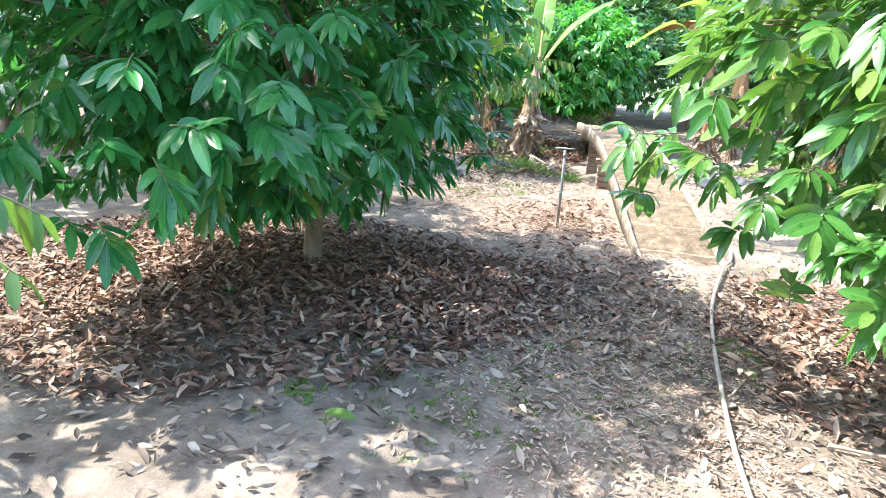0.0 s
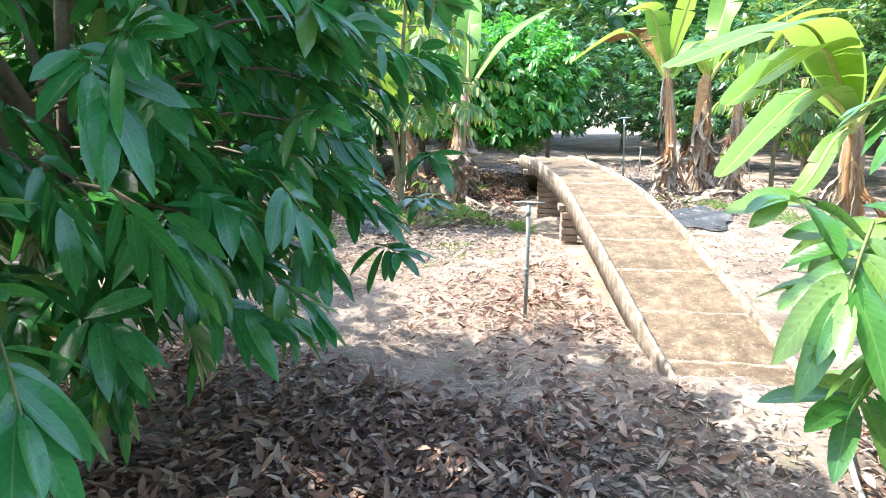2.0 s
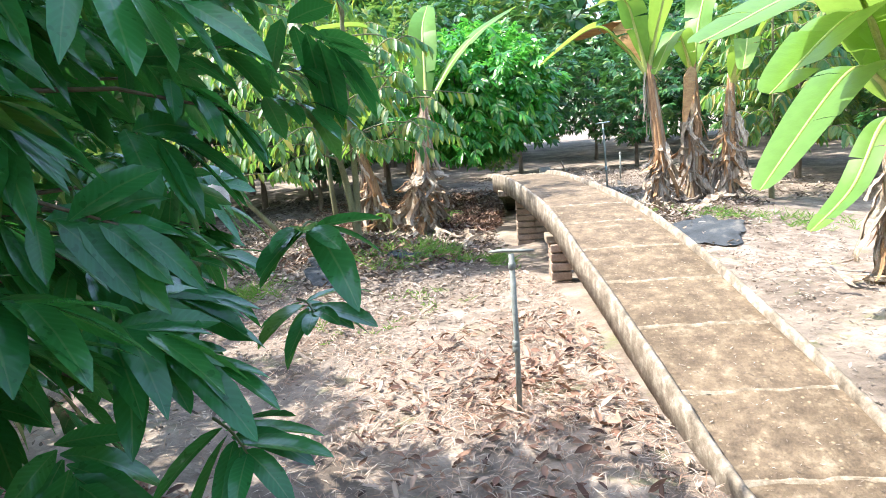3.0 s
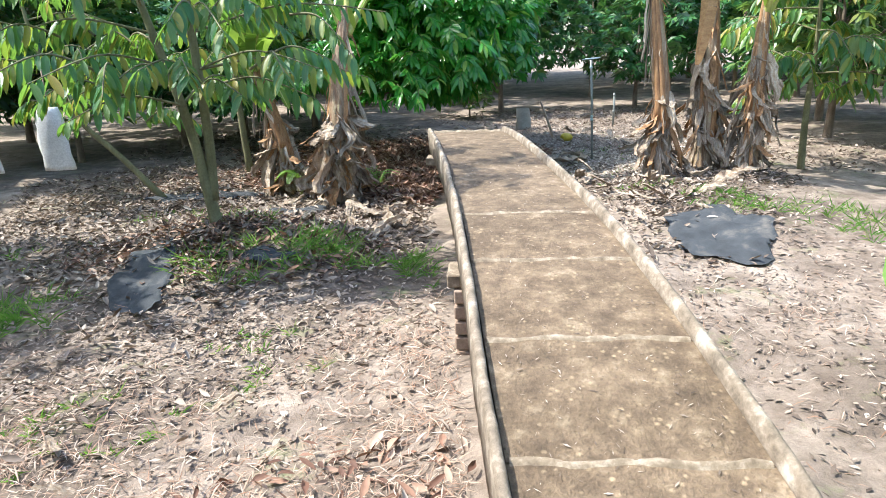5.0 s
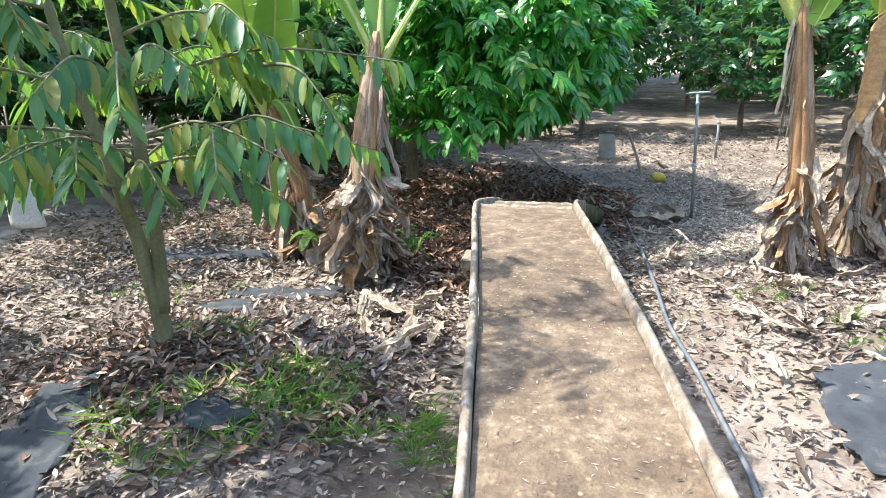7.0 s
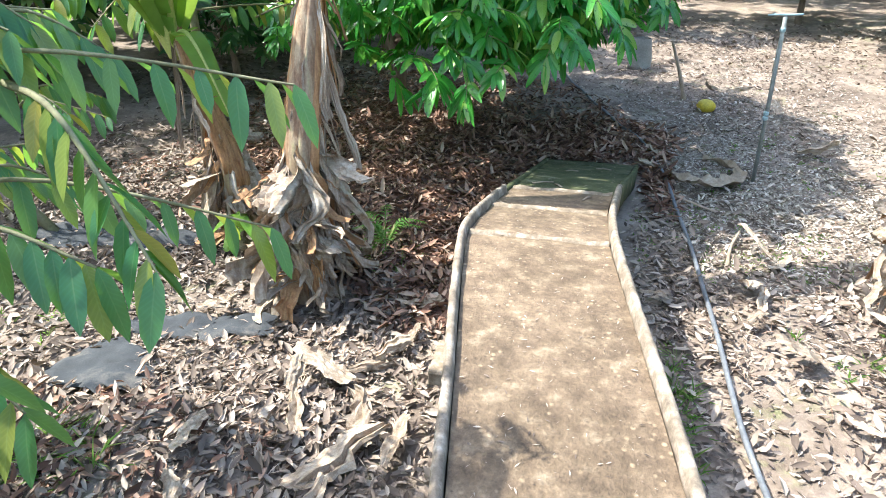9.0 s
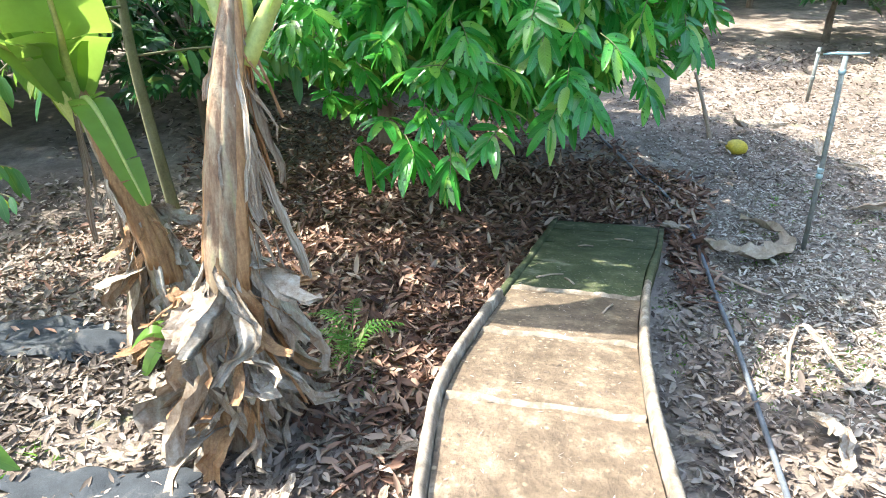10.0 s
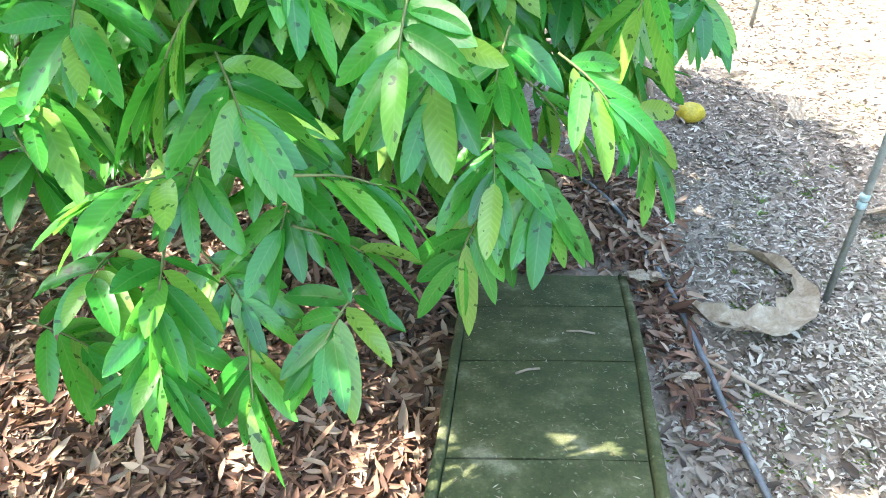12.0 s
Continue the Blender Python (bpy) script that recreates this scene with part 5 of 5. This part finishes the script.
scatter("brown_leaf_litter", "thick red-brown fallen leaves under the trees", "leaf litter",
        [(12500, -2.4, 4.2, 2.1, 2.0), (3400, -0.95, 4.4, 0.9, 1.2), (450, -0.1, 4.4, 0.8, 1.1), (300, -0.1, 5.1, 0.7, 0.7), (4600, 2.2, 4.1, 1.35, 1.5), (6000, -1.6, 16.4, 2.3, 1.6), (900, -0.2, 6.9, 1.0, 1.2), (2000, -1.7, 10.6, 1.2, 0.9), (1500, -2.4, 14.0, 1.6, 1.2)],
        M_LITTER, 0.082, 0.38, 101, 0.3, 0.055, 3, 0.55, 0.45)
scatter("curled_leaf_litter", "curled red-brown fallen leaves beside the mossy bridge end", "leaf litter",
        [(11000, -1.1, 14.5, 1.8, 1.8), (2800, -0.6, 13.4, 0.6, 1.2), (2400, 0.3, 15.7, 0.9, 0.6), (1500, -1.6, 13.9, 0.8, 0.6), (500, 0.92, 14.9, 0.14, 0.9)],
        M_LITTER, 0.105, 0.3, 111, 0.32, 0.055, 3, 0.75, 0.5)
scatter("bleached_leaf_litter", "small bleached leaf scraps on trodden soil", "leaf litter",
        [(1500, 2.0, 16.2, 1.8, 2.6), (800, 1.75, 14.2, 0.95, 1.4)],
        M_BLEACHED_LIFT, 0.06, 0.42, 112, 0.3, 0.02, 3, 0.7, 0.4)
# Dense pale crumbs brighten the shaded soil by colour.
scatter("lightening_crumbs", "fine pale crumbs of leaf, added to lighten shaded grey soil", "leaf litter",
        [(11000, 1.75, 14.5, 0.95, 1.7), (5000, 1.9, 16.2, 1.3, 1.4)], M_BLEACHED_LIFT, 0.03, 0.4, 114, 0.25, 0.012, 1)
scatter("grey_leaf_litter", "scattered grey-brown fallen leaves on sandy soil", "leaf litter",
        [(900, 0.0, 4.7, 0.8, 0.9), (350, -1.2, 3.1, 1.6, 0.9), (250, -1.4, 2.0, 1.8, 0.7), (350, 0.3, 3.8, 0.9, 1.3), (200, 1.3, 2.7, 0.8, 0.9), (4200, -1.8, 10.7, 1.5, 1.2), (4200, -2.6, 12.4, 2.2, 1.4), (1900, -0.8, 11.6, 0.8, 0.9), (1150, 1.8, 11.6, 0.9, 1.5), (2600, -4.2, 11.2, 2.0, 2.2), (3000, -3.0, 17.5, 3.0, 2.5), (2600, 2.5, 20.5, 3.5, 2.5), (1200, 4.2, 15.5, 2.0, 2.0), (900, 2.6, 12.9, 0.9, 0.8), (260, -1.6, 8.2, 2.0, 1.5), (200, -1.3, 9.2, 1.3, 0.7), (3600, -3.4, 13.9, 2.2, 1.5), (900, -1.8, 13.2, 0.8, 0.8), (420, 0.85, 13.0, 0.2, 1.5), (300, 1.3, 13.2, 0.5, 1.2)],
        M_LITTER_GREY, 0.078, 0.4, 102, 0.25, 0.035, 3, 0.6, 0.45)
scatter("litter_crumbs", "broken bits of dry leaf and bark over the soil", "leaf litter",
        [(3500, -1.2, 3.8, 2.6, 2.0), (6000, 2.6, 19.2, 2.6, 3.0), (6000, -2.0, 8.6, 2.6, 2.4), (7000, -1.6, 12.0, 2.8, 2.4), (5000, -3.3, 14.0, 2.4, 1.7), (7000, 1.9, 12.2, 1.6, 3.2), (13000, 1.7, 16.3, 2.2, 2.8), (1800, 0.9, 13.0, 0.35, 1.8), (2500, -1.3, 9.2, 1.4, 0.8), (1200, 2.0, 8.5, 1.4, 2.4), (2600, 1.3, 4.4, 1.6, 2.2)],
        M_LITTER_GREY, 0.04, 0.42, 103, 0.25, 0.015, 1)
# Many more pale bits than litter needs: their colour lifts the path's shade.
scatter("pale_crumbs", "pale bits of dry grass on the path, thickened to lighten its shade", "leaf litter",
        [(7500, 0.2, 3.6, 0.9, 1.6), (1200, 0.9, 2.6, 0.9, 0.9)], M_STRAW, 0.03, 0.4, 113, 0.2, 0.012, 1)
scatter("straw", "dry straw and cut grass over the soil", "straw",
        [(9500, -0.2, 6.7, 1.3, 1.5), (1500, 0.25, 7.6, 0.5, 1.6), (7500, -1.6, 8.0, 2.1, 1.7), (3800, 0.1, 4.3, 1.3, 1.5), (500, 1.1, 2.4, 1.4, 0.8), (1000, -1.3, 11.6, 0.9, 0.6), (1500, 2.0, 9.4, 1.3, 2.2), (1500, 2.0, 13.0, 1.4, 1.2), (500, 0.4, 5.7, 0.25, 0.8), (900, -0.1, 8.9, 0.5, 0.9)],
        M_STRAW, 0.072, 0.075, 104, 0.25, 0.035, 1)
tufts([(60, -0.85, 10.45, 0.45, 0.3, 0.22), (30, 0.78, 11.9, 0.1, 0.5, 0.12), (22, -0.3, 10.4, 0.18, 0.35, 0.2), (55, -2.75, 9.4, 0.5, 0.32, 0.18), (30, -1.45, 10.05, 0.5, 0.3, 0.22), (45, 2.4, 11.5, 0.5, 0.4, 0.15), (16, 1.7, 12.3, 0.4, 0.3, 0.12), (22, -1.7, 10.85, 0.3, 0.25, 0.16), (16, -1.4, 8.2, 0.4, 0.3, 0.09), (26, -2.6, 12.0, 0.7, 0.3, 0.1), (60, 1.25, 13.7, 0.35, 0.8, 0.05), (90, 1.75, 13.5, 0.35, 0.4, 0.035), (40, 1.5, 14.9, 0.3, 0.3, 0.035), (25, 0.72, 14.0, 0.08, 0.7, 0.04), (14, -0.9, 8.9, 0.4, 0.4, 0.1),
       (260, 0.1, 3.7, 0.7, 1.0, 0.03), (60, -0.7, 2.7, 0.8, 0.6, 0.04), (16, -0.5, 2.9, 0.7, 0.5, 0.06), (9, -1.0, 3.25, 0.12, 0.12, 0.1), (7, -1.15, 2.55, 0.1, 0.1, 0.09), (10, 0.98, 3.9, 0.15, 0.4, 0.1), (40, 3.2, 11.0, 0.8, 0.6, 0.15), (12, -0.9, 13.1, 0.25, 0.3, 0.12), (30, 2.2, 15.5, 0.7, 0.8, 0.06), (14, -0.1, 10.9, 0.12, 1.0, 0.12), (22, -3.8, 10.8, 1.0, 0.6, 0.1)], 105)


def deck_crumbs():
    r = np.random.default_rng(106)
    n = 4200
    y = np.concatenate([r.uniform(5.7, 15.0, 3600), r.uniform(12.6, 15.0, 600)])
    xl, xr, z = deck_at(y)
    x = xl + (xr - xl) * (0.1 + 0.8 * r.random(n))
    a = r.uniform(0, 6.28, n)
    slope = (deck_at(y + 0.05)[2] - z) / 0.05
    way = np.stack([np.cos(a), np.sin(a), np.sin(a) * slope + 0.03], 1)
    up = np.stack([np.zeros(n), -slope, np.ones(n)], 1)
    ln = r.uniform(0.1, 0.285, n) ** 3 + 0.004
    v, f = leaves(np.stack([x, y, z + 0.006], 1), way, up, ln, ln * r.uniform(0.05, 0.3, n), np.zeros(n), 2, 0.3)
    tagged(new("deck_litter", mesh_of("deck_litter", v, f, M_LITTER_GREY, False)), "bits of straw and dry leaf on the concrete deck", "leaf litter", kind="stuff")


deck_crumbs()
